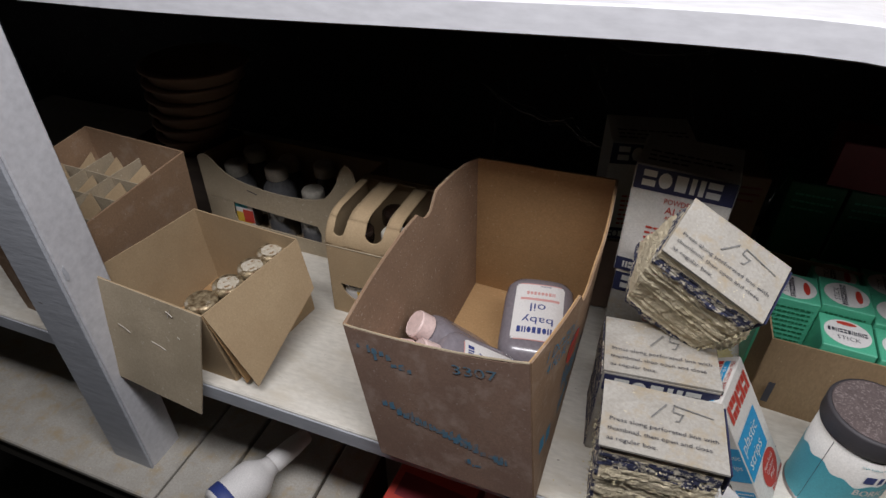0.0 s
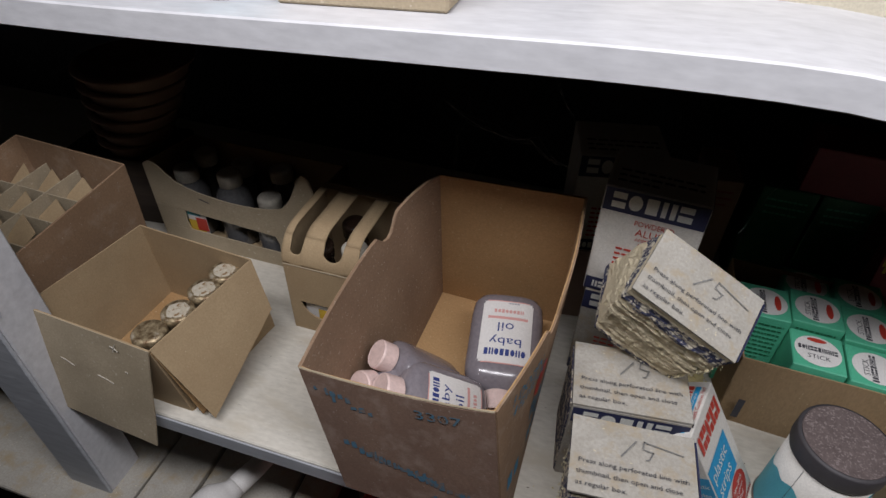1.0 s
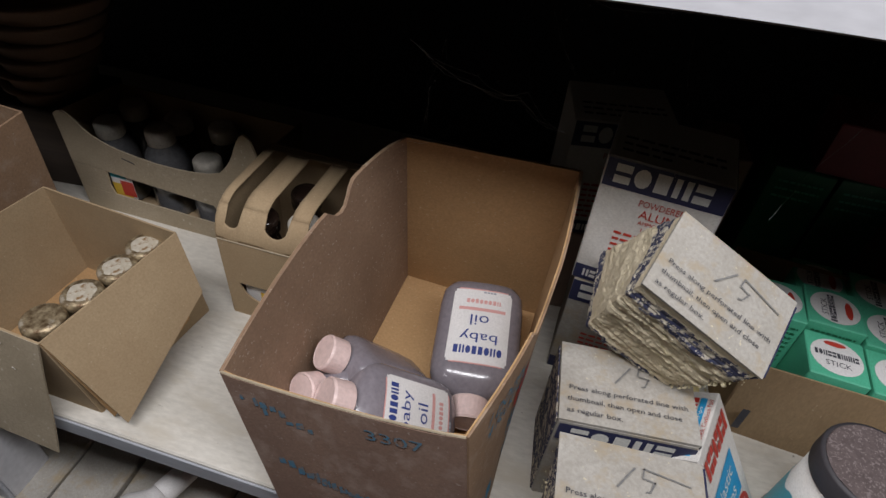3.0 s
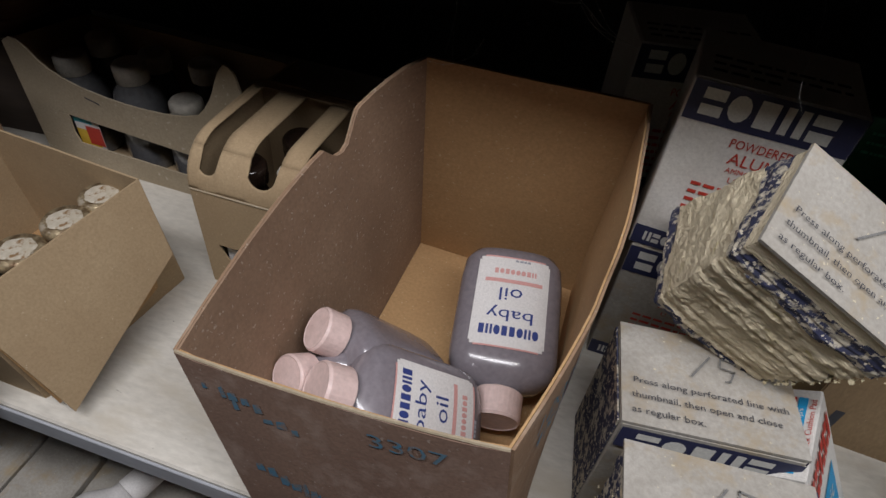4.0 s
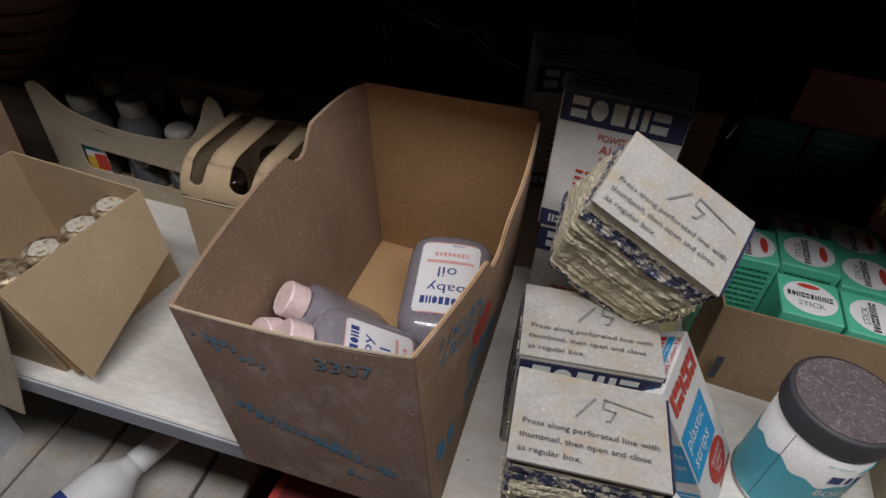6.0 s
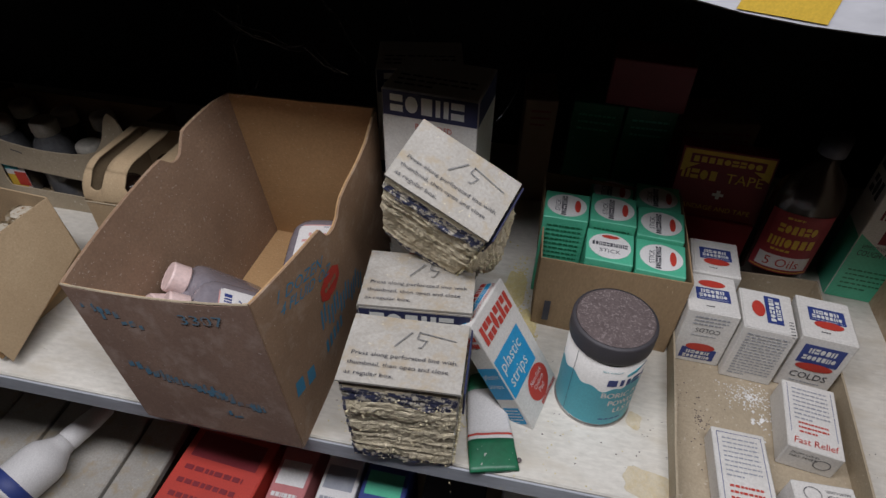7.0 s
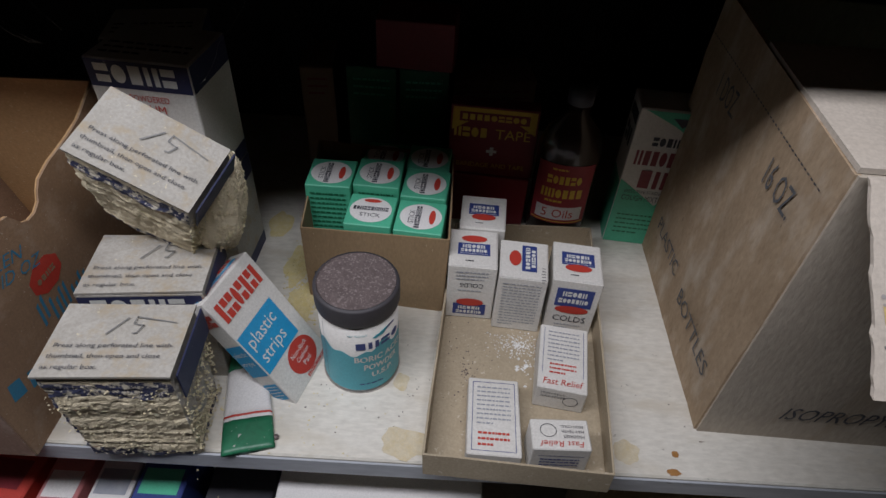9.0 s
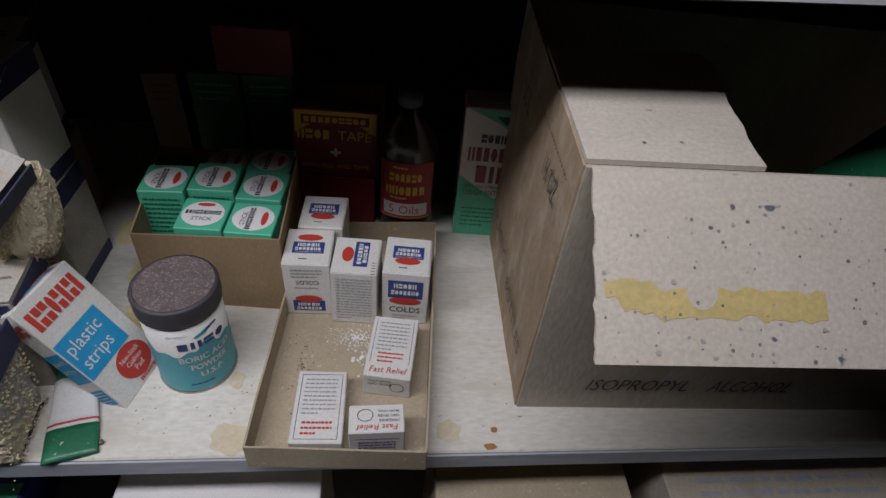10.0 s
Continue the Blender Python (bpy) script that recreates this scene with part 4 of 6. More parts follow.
# lower two boxes and the one tilted on top of them
alum_box(on_base(-0.1645, 0.0800, 0.0, 6.0), 0.0755, 0.0530, 0.0875, 0.0, 1, "white and navy carton of alum, dusty, under a tilted one")
alum_box(on_base(-0.1590, 0.0185, 0.0, 4.0), 0.0735, 0.0520, 0.0870, 0.0034, 2, "swollen crusted alum carton, its front peeled into layers", False, True, 0.10)
ax = Vector((0.0640, -0.0102, -0.0305)).normalized()
ay = Vector((0.0116, 0.0406, 0.0166))
ay = (ay - ax * ay.dot(ax)).normalized()
az = ax.cross(ay)
rot = Matrix((ax, ay, az)).transposed().to_4x4()
tilted = alum_box(Matrix.Translation(Vector((-0.1439, 0.0854, 0.1702)) - az * 0.0795) @ rot, 0.0715, 0.0455, 0.0800, 0.0050, 3, "tilted alum carton, crusted and split into layers, lying on another", False, True, 0.0, 0.001)


def caked_lump(thing, at, size, lean, seed):
    """A rough lump of powder that has run out of a split carton and set hard."""
    bm = bmesh.new()
    bmesh.ops.create_icosphere(bm, subdivisions=5, radius=1.0)
    for v in bm.verts:
        p = v.co.copy()
        p = Vector([math.copysign(abs(c) ** 0.72, c) for c in p])
        n1 = noise.noise(p * 1.6 + Vector((seed, 0, 0)))
        n2 = noise.noise(p * 5.5 + Vector((0, seed, 0)))
        n3 = abs(noise.noise(p * 17.0))
        p *= 1 + 0.16 * n1 + 0.07 * n2 + 0.10 * n3
        v.co = Vector((p.x * size[0] + lean * p.z * size[2], p.y * size[1], p.z * size[2]))
    inv = thing.matrix_world.inverted()
    bm.transform(inv @ Matrix.Translation(at))
    rnd = random.Random(int(seed * 10))
    grains = bmesh.new()
    for p in rnd.sample([v.co.copy() for v in bm.verts], 520):
        q = rnd.uniform(0.0005, 0.0014)
        joined(grains, lathe([(0, -q), (q, rnd.uniform(-0.3, 0.3) * q), (0, q)], 5, m=Matrix.Translation(p)))
    tagged(part("clinging_powder", grains, CRUST_PALE, thing), kind="stuff")
    part("caked_powder", bm, CRUST, thing, "rough lump of caked yellowish powder")


caked_lump(tilted, (-0.1255, 0.1120, 0.1130), (0.0150, 0.0180, 0.0330), 0.12, 3.7)


def tall_alum(m, seed, label):
    w, d, h = 0.0680, 0.0540, 0.0945
    ob = carton("alum_box", m, w, d, h, DIRTY_CARD if seed == 2 else WHITE_CARD, label, "box", "old alum boxes", True, seed)
    pf = Print(face_front(w, d, h))
    pf.bar(NAVY, 0.0006, h - 0.019, w - 0.0006, h - 0.0006)
    pf.marks(PALE_TEXT, 0.006, h - 0.0155, w - 0.014, 0.0125, 5, 1, 11)
    pf.text(RED, "POWDERED", 0.024, h - 0.0270, 0.026, 0.0044)
    pf.text(RED, "ALUM", 0.026, h - 0.0350, 0.020, 0.0058)
    pf.text(RED, "AMMONIUM", 0.027, h - 0.0395, 0.019, 0.0028)
    pf.text(RED, "U. S. P.", 0.030, h - 0.0445, 0.013, 0.0030)
    pf.lines(RED, 0.016, h - 0.0500, 0.040, 7, 0.0046, 0.0018, 5)
    pf.bar(NAVY, 0.0006, 0.001, w - 0.0006, 0.013)
    pf.marks(PALE_TEXT, 0.006, 0.004, 0.022, 0.006, 5, 1, 12)
    pf.done(ob)
    pt = Print(face_top(w, d, h + 0.0005))
    pt.lines(INK, 0.006, d * 0.40, w - 0.012, 3, 0.007, 0.0024, 6)
    pt.done(ob)
    ps = Print(face_right(w, d, h))
    ps.bar(NAVY, 0.0006, h - 0.019, d - 0.0006, h - 0.0006)
    ps.bar(NAVY, 0.0006, 0.001, d - 0.0006, 0.013)
    ps.done(ob)


tall_alum(on_base(-0.1715, 0.1765, 0.0951, -5.0), 1, "tall white and navy alum carton standing on another")
tall_alum(on_base(-0.1710, 0.1775, 0.0000, -2.0), 2, "dusty white alum carton under another")
tall_alum(on_base(-0.2020, 0.2440, 0.0805, 12.0), 3, "yellowed alum carton in the shade behind the others")
low_ = empty("dark_carton", on_base(-0.2020, 0.2440, 0.0, 8), "dark carton under a yellowed alum box", "box")
part("body", block(-0.038, 0.038, -0.03, 0.03, 0.0, 0.080, 0.001), TERRA, low_)


# leaning plaster carton
def plaster_box():
    w, d, h = 0.0510, 0.0165, 0.0975
    bl, br = Vector((-0.0722, 0.0375, 0.0)), Vector((-0.0590, 0.0857, 0.0))
    ux = (br - bl).normalized()
    up = Vector((-0.0450, 0.0231, 0.0750)).normalized()
    up = (up - ux * up.dot(ux)).normalized()
    ny = up.cross(ux)
    rot = Matrix((ux, ny, up)).transposed().to_4x4()
    origin = bl + ux * w / 2 + ny * d / 2
    ob = carton("plaster_box", Matrix.Translation(origin + Vector((0, 0, 0.0003))) @ rot, w, d, h, WHITE_CARD, "white, red and blue adhesive strip carton leaning on another", "box", "", True, 5)
    pf = Print(face_front(w, d, h))
    pf.marks(RED, 0.0035, h - 0.0215, w - 0.007, 0.0145, 8, 1, 21)
    pf.bar(BLUE, 0.0005, 0.0305, 0.0405, 0.0645)
    pf.text(PALE_TEXT, "plastic", 0.0045, 0.0475, 0.0295, 0.0125, 1)
    pf.text(PALE_TEXT, "strips", 0.0050, 0.0335, 0.0265, 0.0120, 1)
    pf.disc(RED, 0.0300, 0.0175, 0.0148, 0.0125, 1)
    pf.text(PALE_TEXT, "Non-Stick", 0.0205, 0.0210, 0.0190, 0.0036, 2)
    pf.text(PALE_TEXT, "Cushion", 0.0225, 0.0160, 0.0150, 0.0036, 2)
    pf.text(PALE_TEXT, "Pad", 0.0260, 0.0105, 0.0080, 0.0038, 2)
    pf.marks(RED, 0.022, 0.0022, 0.026, 0.0028, 14, 1, 22)
    pf.done(ob)
    pl = Print(face_left(w, d, h))
    pl.bar(BLUE, 0.0005, 0.0305, d - 0.0005, 0.0600)
    pl.marks(RED, 0.0020, h - 0.0190, d - 0.004, 0.0100, 6, 1, 23)
    pl.text(PALE_TEXT, "plastic", 0.002, 0.049, d - 0.004, 0.0055, 1)
    pl.text(PALE_TEXT, "strips", 0.002, 0.040, d - 0.005, 0.0055, 1)
    pl.bar(BLUE, 0.002, 0.006, d - 0.002, 0.022)
    pl.lines(PALE_TEXT, 0.003, 0.019, d - 0.006, 5, 0.003, 0.001, 3)
    pl.done(ob)
    pt = Print(face_top(w, d, h + 0.0005))
    pt.marks(RED, 0.003, 0.0095, w - 0.008, 0.0042, 8, 1, 24)
    pt.bar(BLUE, 0.002, 0.0050, w - 0.006, 0.0088)
    pt.text(PALE_TEXT, "plastic strips", 0.010, 0.0056, 0.028, 0.0026, 1)
    pt.text(RED, "Non-Stick Cushion Pad", 0.005, 0.0015, w - 0.012, 0.0026, 1)
    pt.done(ob)


plaster_box()


# flattened foil tube
def foil_tube():
    ob = empty("foil_tube", pose(-0.1046, 0.0360, 0.0, 0, 0, 15), "flattened white and green tube with a red stripe, dusty", "tube")
    def slab(y0, y1, w0, w1, z0, z1, mtl, name, label):
        bm = bmesh.new()
        n, m_ = 10, 6
        rows = []
        for j in range(m_ + 1):
            f = j / m_
            y, w, z = y0 + (y1 - y0) * f, w0 + (w1 - w0) * f, z0 + (z1 - z0) * f
            ring = []
            for i in range(2 * n):
                a = 2 * math.pi * i / (2 * n)
                ring.append(bm.verts.new((w / 2 * math.cos(a), y + 0.0006 * noise.noise(Vector((i, j, y0 * 99))), z / 2 + 0.0004 + z / 2 * math.copysign(abs(math.sin(a)) ** 0.6, math.sin(a)) + 0.0005 * noise.noise(Vector((i * 0.7, j * 0.9, 3))))))
            rows.append(ring)
        for a, b in zip(rows, rows[1:]):
            for i in range(2 * n):
                bm.faces.new((a[i], a[(i + 1) % (2 * n)], b[(i + 1) % (2 * n)], b[i]))
        bm.faces.new(rows[0][::-1])
        bm.faces.new(rows[-1])
        return smooth(part(name, bm, mtl, ob, label))
    slab(-0.0375, -0.0150, 0.0335, 0.0320, 0.003, 0.0055, GREEN_D, "crimped_end", "green crimped end")
    slab(-0.0150, -0.0125, 0.0320, 0.0315, 0.0055, 0.0056, LABEL, "white_band", "white band")
    slab(-0.0125, -0.0110, 0.0316, 0.0314, 0.0058, 0.0058, RED, "red_stripe", "red stripe")
    slab(-0.0110, 0.0210, 0.0313, 0.0265, 0.0056, 0.0120, LABEL, "body", "white dusty body")
    slab(0.0210, 0.0330, 0.0265, 0.0220, 0.0120, 0.0150, GREEN_D, "printed_end", "green printed end")
    part("grub", lathe([(0, 0), (0.0016, 0.0006), (0.0019, 0.002), (0, 0.0036)], 10, m=pose(0.0175, -0.030, 0.0)), RUST, ob, "dark speck beside the crimp")


foil_tube()


# ---- things at the back, in the shade ----
def cough_box():
    w, d, h = 0.0480, 0.0340, 0.1365
    ob = carton("cough_mixture_box", on_base(0.1955, 0.2460, 0.0, -5.0), w, d, h, WHITE_CARD, "tall white and mint green cough mixture carton", "box", "", True, 3)
    pf = Print(face_front(w, d, h))
    pf.poly(GREEN, [(0.0003, 0.0005), (w - 0.0003, 0.0005), (w - 0.0003, 0.062), (w * 0.72, 0.045), (0.0003, 0.070)])
    pf.poly(GREEN, [(0.004, h - 0.001), (w - 0.0004, h - 0.001), (w - 0.0004, h - 0.024), (w * 0.62, h - 0.013)])
    pf.poly(INK, [(0.026, h - 0.006), (0.044, h - 0.006), (0.035, h - 0.014)], 1)
    pf.marks(INK, 0.016, h - 0.0320, 0.028, 0.0080, 5, 1, 31)
    pf.marks(DARKRED, 0.006, h - 0.0510, 0.040, 0.0140, 6, 1, 32)
    pf.marks(DARKRED, 0.014, h - 0.0740, 0.026, 0.0180, 2, 1, 33)
    pf.text(INK, "EFFECTIVE STRENGTH", 0.006, h - 0.0800, 0.038, 0.0034)
    pf.text(INK, "COUGH MIXTURE", 0.005, h - 0.0880, 0.040, 0.0058)
    pf.lines(GREEN_D, 0.006, 0.032, 0.036, 5, 0.005, 0.0016, 7)
    pf.done(ob)
    ps = Print(face_left(w, d, h))
    ps.bar(GREEN, 0.0005, 0.0005, d - 0.0005, 0.066)
    ps.bar(INK, 0.004, h - 0.018, d - 0.004, h - 0.004)
    ps.marks(INK, 0.006, h - 0.040, d - 0.012, 0.016, 3, 1, 35)
    ps.done(ob)


cough_box()


def oil_flask():
    ob = empty("hair_oil_bottle", on_base(0.1245, 0.2440, 0.0, -6), "dark flat glass bottle with a red paper label", "bottle")
    smooth(part("glass", lathe([(0, 0.001), (0.024, 0.001), (0.0265, 0.004), (0.0268, 0.092), (0.022, 0.108), (0.010, 0.122), (0.0085, 0.135), (0, 0.135)], 36, squash=0.62), AMBER, ob))
    smooth(part("cap", lathe([(0.0085, 0.132), (0.0105, 0.132), (0.0105, 0.146), (0, 0.147)], 24), INK, ob, "black screw cap"))
    rr = 0.0271
    pr = Print(lambda u, v, l: (u, -(0.62 * math.sqrt(max(rr * rr - u * u, 1e-9))) - l, v * 0.97 - 0.002))
    pr.bar(LABEL_RED, -0.0235, 0.022, 0.0235, 0.086, 0, 14)
    pr.bar(YELLOW, -0.0225, 0.0235, 0.0225, 0.0245, 1, 12)
    pr.marks(YELLOW, -0.0150, 0.066, 0.030, 0.0085, 6, 1, 41)
    pr.marks(YELLOW, -0.0180, 0.051, 0.036, 0.0095, 6, 1, 42)
    pr.lines(YELLOW, -0.014, 0.046, 0.030, 1, 0.003, 0.0022, 3)
    pr.bar(LABEL, -0.0200, 0.0265, 0.0200, 0.0410, 1, 12)
    pr.text(RED, "5 Oils", -0.0150, 0.029, 0.028, 0.0095, 2)
    pr.lines(YELLOW, -0.012, 0.0800, 0.026, 1, 0.003, 0.0020, 8)
    pr.done(ob, "label_print")


oil_flask()


def tape_card():
    ob = empty("bandage_tape_box", on_base(0.0595, 0.2560, 0.0, -4), "red carton with a yellow headed display card above", "box")
    part("lower_box", block(-0.036, 0.036, -0.010, 0.022, 0.0, 0.052, 0.0008), DARKRED, ob)
    part("card", hexa([(-0.038, -0.006, 0.0522), (0.038, -0.006, 0.0522), (0.038, 0.022, 0.0522), (-0.038, 0.022, 0.0522)], [(-0.038, 0.006, 0.1122), (0.038, 0.006, 0.1122), (0.038, 0.022, 0.1122), (-0.038, 0.022, 0.1122)], 0.0006), DARKRED, ob)
    lean = 0.012 / 0.060
    pr = Print(lambda u, v, l: (u, -0.006 + 0.8333 * v * lean - l, 0.0522 + 0.8333 * v))
    pr.poly(YELLOW, [(-0.036, 0.046), (-0.010, 0.064), (0.010, 0.064), (0.036, 0.046), (0.036, 0.070), (-0.036, 0.070)])
    pr.bar(DARKRED, -0.030, 0.056, 0.030, 0.066, 1)
    pr.marks(YELLOW, -0.028, 0.058, 0.056, 0.006, 9, 2, 51)
    pr.text(YELLOW, "TAPE", 0.002, 0.040, 0.030, 0.010, 1)
    pr.marks(YELLOW, -0.034, 0.040, 0.030, 0.010, 4, 1, 52)
    pr.bar(PALE_TEXT, -0.0045, 0.0245, 0.0045, 0.0275, 1)
    pr.bar(PALE_TEXT, -0.0015, 0.0215, 0.0015, 0.0305, 1)
    pr.text(YELLOW, "BANDAGE AND TAPE", -0.030, 0.008, 0.060, 0.0050, 1)
    pr.done(ob)


tape_card()
for i, (x, y, z, w, d, h, mtl, lab) in enumerate((
        (-0.0105, 0.326, 0.1225, 0.068, 0.05, 0.042, DARKRED, "dark red carton on top of green ones in the shade"),
        (-0.050, 0.326, 0.0, 0.045, 0.05, 0.122, GREEN_D, "dark green carton standing at the back of the shelf"),
        (-0.004, 0.326, 0.0, 0.045, 0.05, 0.122, GREEN_D, "dark green carton standing at the back of the shelf"),
        (-0.104, 0.340, 0.0, 0.030, 0.06, 0.115, TERRA, "rust-coloured carton in the shade"),
        (0.060, 0.360, 0.0, 0.080, 0.05, 0.10, TERRA, "dark brown carton against the wall"))):
    ob = carton("back_carton", on_base(x, y, z, 3 * i - 4), w, d, h, mtl, lab, "box", "cartons at the back", True, i)
    pf = Print(face_front(w, d, h))
    pf.lines(GREEN if mtl is GREEN_D else DARKRED, 0.006, h - 0.012, w - 0.012, 3, 0.007, 0.002, i)
    pf.done(ob)


# ---- the open carton with oil bottles ----
BB = {"b": [(-0.3415, -0.0080, 0.0), (-0.2255, -0.0092, 0.0), (-0.2220, 0.1980, 0.0), (-0.3360, 0.2030, 0.0)],
      "t": [(-0.3660, 0.0005, 0.1165), (-0.2415, -0.0025, 0.1305), (-0.2190, 0.1700, 0.1640), (-0.3255, 0.1575, 0.1690)]}


def oil_carton():
    ob = empty("bottle_carton", Matrix.Identity(4), "open red-brown carton cut away in front, holding oil bottles", "box")
    b, t = [Vector(p) for p in BB["b"]], [Vector(p) for p in BB["t"]]

    def wall(i, j):
        def put(u, v, l):
            lo, hi = b[i].lerp(b[j], u), t[i].lerp(t[j], u)
            n = (b[j] - b[i]).cross(Vector((0, 0, 1))).normalized()
            swell = (0.017 if i == 3 else 0.010 if i == 1 else 0.0) * math.sin(math.pi * (u ** 0.7 if i == 3 else u)) * v
            return lo + (hi - lo) * v + n * (l + swell)
        return put

    def cut(name, i, j, edge, label=""):
        put = wall(i, j)
        cols = []
        for (ua, va), (ub, vb) in zip(edge[::-1], edge[::-1][1:]):
            steps = max(1, int((ub - ua) / 0.04))
            cols += [(ua + (ub - ua) * k / steps, 0.0, va + (vb - va) * k / steps) for k in range(steps)]
        cols.append((edge[0][0], 0.0, edge[0][1]))
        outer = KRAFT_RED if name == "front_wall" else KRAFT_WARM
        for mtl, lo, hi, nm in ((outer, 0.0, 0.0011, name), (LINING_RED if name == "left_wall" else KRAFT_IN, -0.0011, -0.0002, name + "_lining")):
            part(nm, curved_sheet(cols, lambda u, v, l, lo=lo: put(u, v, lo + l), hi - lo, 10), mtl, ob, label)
        return put

    front = cut("front_wall", 0, 1, [(1, 1), (0.93, 0.985), (0.86, 0.975), (0.75, 0.968), (0.5, 0.965), (0.25, 0.975), (0.06, 0.985), (0, 1)])
    right = cut("right_wall", 1, 2, [(1, 1), (0.92, 0.985), (0.82, 0.965), (0.74, 0.965), (0.60, 0.97), (0.53, 0.955), (0.505, 0.925), (0.485, 0.885), (0.455, 0.865), (0.42, 0.865), (0.395, 0.885), (0.38, 0.92), (0.365, 0.955), (0.335, 0.965), (0.25, 0.975), (0.1, 0.99), (0, 1)])
    cut("back_wall", 2, 3, [(1, 1), (0.75, 1.0), (0.5, 0.998), (0.25, 1.0), (0, 1)])
    cut("left_wall", 3, 0, [(1, 1), (0.88, 0.99), (0.75, 0.975), (0.62, 0.96), (0.50, 0.95), (0.40, 0.945), (0.36, 0.94), (0.345, 0.915), (0.325, 0.885), (0.30, 0.875), (0.275, 0.885), (0.255, 0.91), (0.235, 0.94), (0.215, 0.965), (0.2, 0.97), (0.1, 0.985), (0, 1)])
    part("floor_board", sheet([Vector((p.x, p.y, 0.003)).lerp(Vector((-0.275, 0.09, 0.003)), 0.02) for p in b], 0.0012, 4), KRAFT_IN, ob)
    # rough white cut edge on the front
    part("torn_edge", tube_along([front(u, 0.97 + 0.03 * abs(2 * u - 1) ** 2 + 0.004 * noise.noise(Vector((u * 30, 0, 0))), 0.0004) for u in [k / 24 for k in range(25)]], 0.0007), KRAFT_PALE, ob, "pale torn board edge")
    pf = Print(lambda u, v, l: front(u, v, 0.0012 + l))
    rnd = random.Random(3)
    pf.text(STAMP, "3307", 0.60, 0.835, 0.24, 0.060, 1, 4)
    for v0, u0, u1, hgt in ((0.86, 0.05, 0.22, 0.045), (0.80, 0.14, 0.36, 0.045), (0.45, 0.08, 0.50, 0.05), (0.40, 0.20, 0.80, 0.06), (0.34, 0.48, 0.86, 0.06), (0.20, 0.50, 0.70, 0.04)):
        u = u0
        while u < u1:
            w = rnd.uniform(0.015, 0.05)
            b0, hk = v0 - 0.25 * (u - u0) + rnd.uniform(-0.008, 0.008), hgt * rnd.uniform(0.5, 1.35)
            if rnd.random() < 0.8:
                pf.poly(STAMP, [(u, b0), (u + w * 0.8, b0 + 0.006), (u + w * 0.75, b0 + hk), (u + w * 0.1, b0 + hk * 0.8)])
            u += w
    pf.done(ob, "stamped_print")
    pr = Print(lambda u, v, l: right(u, v, 0.0012 + l))
    pr.text(STAMP_R, "1 DOZEN", 0.09, 0.875, 0.26, 0.055, 1, -23)
    pr.text(STAMP_R, "4 FLUID OZ", 0.085, 0.80, 0.31, 0.055, 1, -23)
    pr.poly(RED, [(0.37 + 0.075 * math.cos(math.pi * (k + 0.5) / 4), 0.615 + 0.085 * math.sin(math.pi * (k + 0.5) / 4)) for k in range(8)])
    pr.marks(KRAFT_WARM, 0.325, 0.60, 0.09, 0.03, 4, 1, 62)
    for k in range(15):
        a, c = 0.27 + 0.024 * k, 0.42 - 0.012 * k + 0.03 * math.sin(k * 1.7)
        pr.poly(STAMP_R, [(a, c), (a + 0.012, c + 0.005), (a + 0.02, c + 0.13), (a + 0.008, c + 0.12)])
    for k in range(5):
        a = 0.27 + 0.03 * k
        pr.poly(STAMP_R, [(a, 0.24), (a + 0.018, 0.25), (a + 0.022, 0.33), (a + 0.004, 0.32)])
    for u0, v0 in ((0.05, 0.30), (0.12, 0.26)):
        pr.poly(STAMP_R, [(u0, v0), (u0 + 0.05, v0 - 0.02), (u0 + 0.055, v0 + 0.07), (u0 + 0.01, v0 + 0.09)])
    pr.done(ob, "stamped_print")


oil_carton()


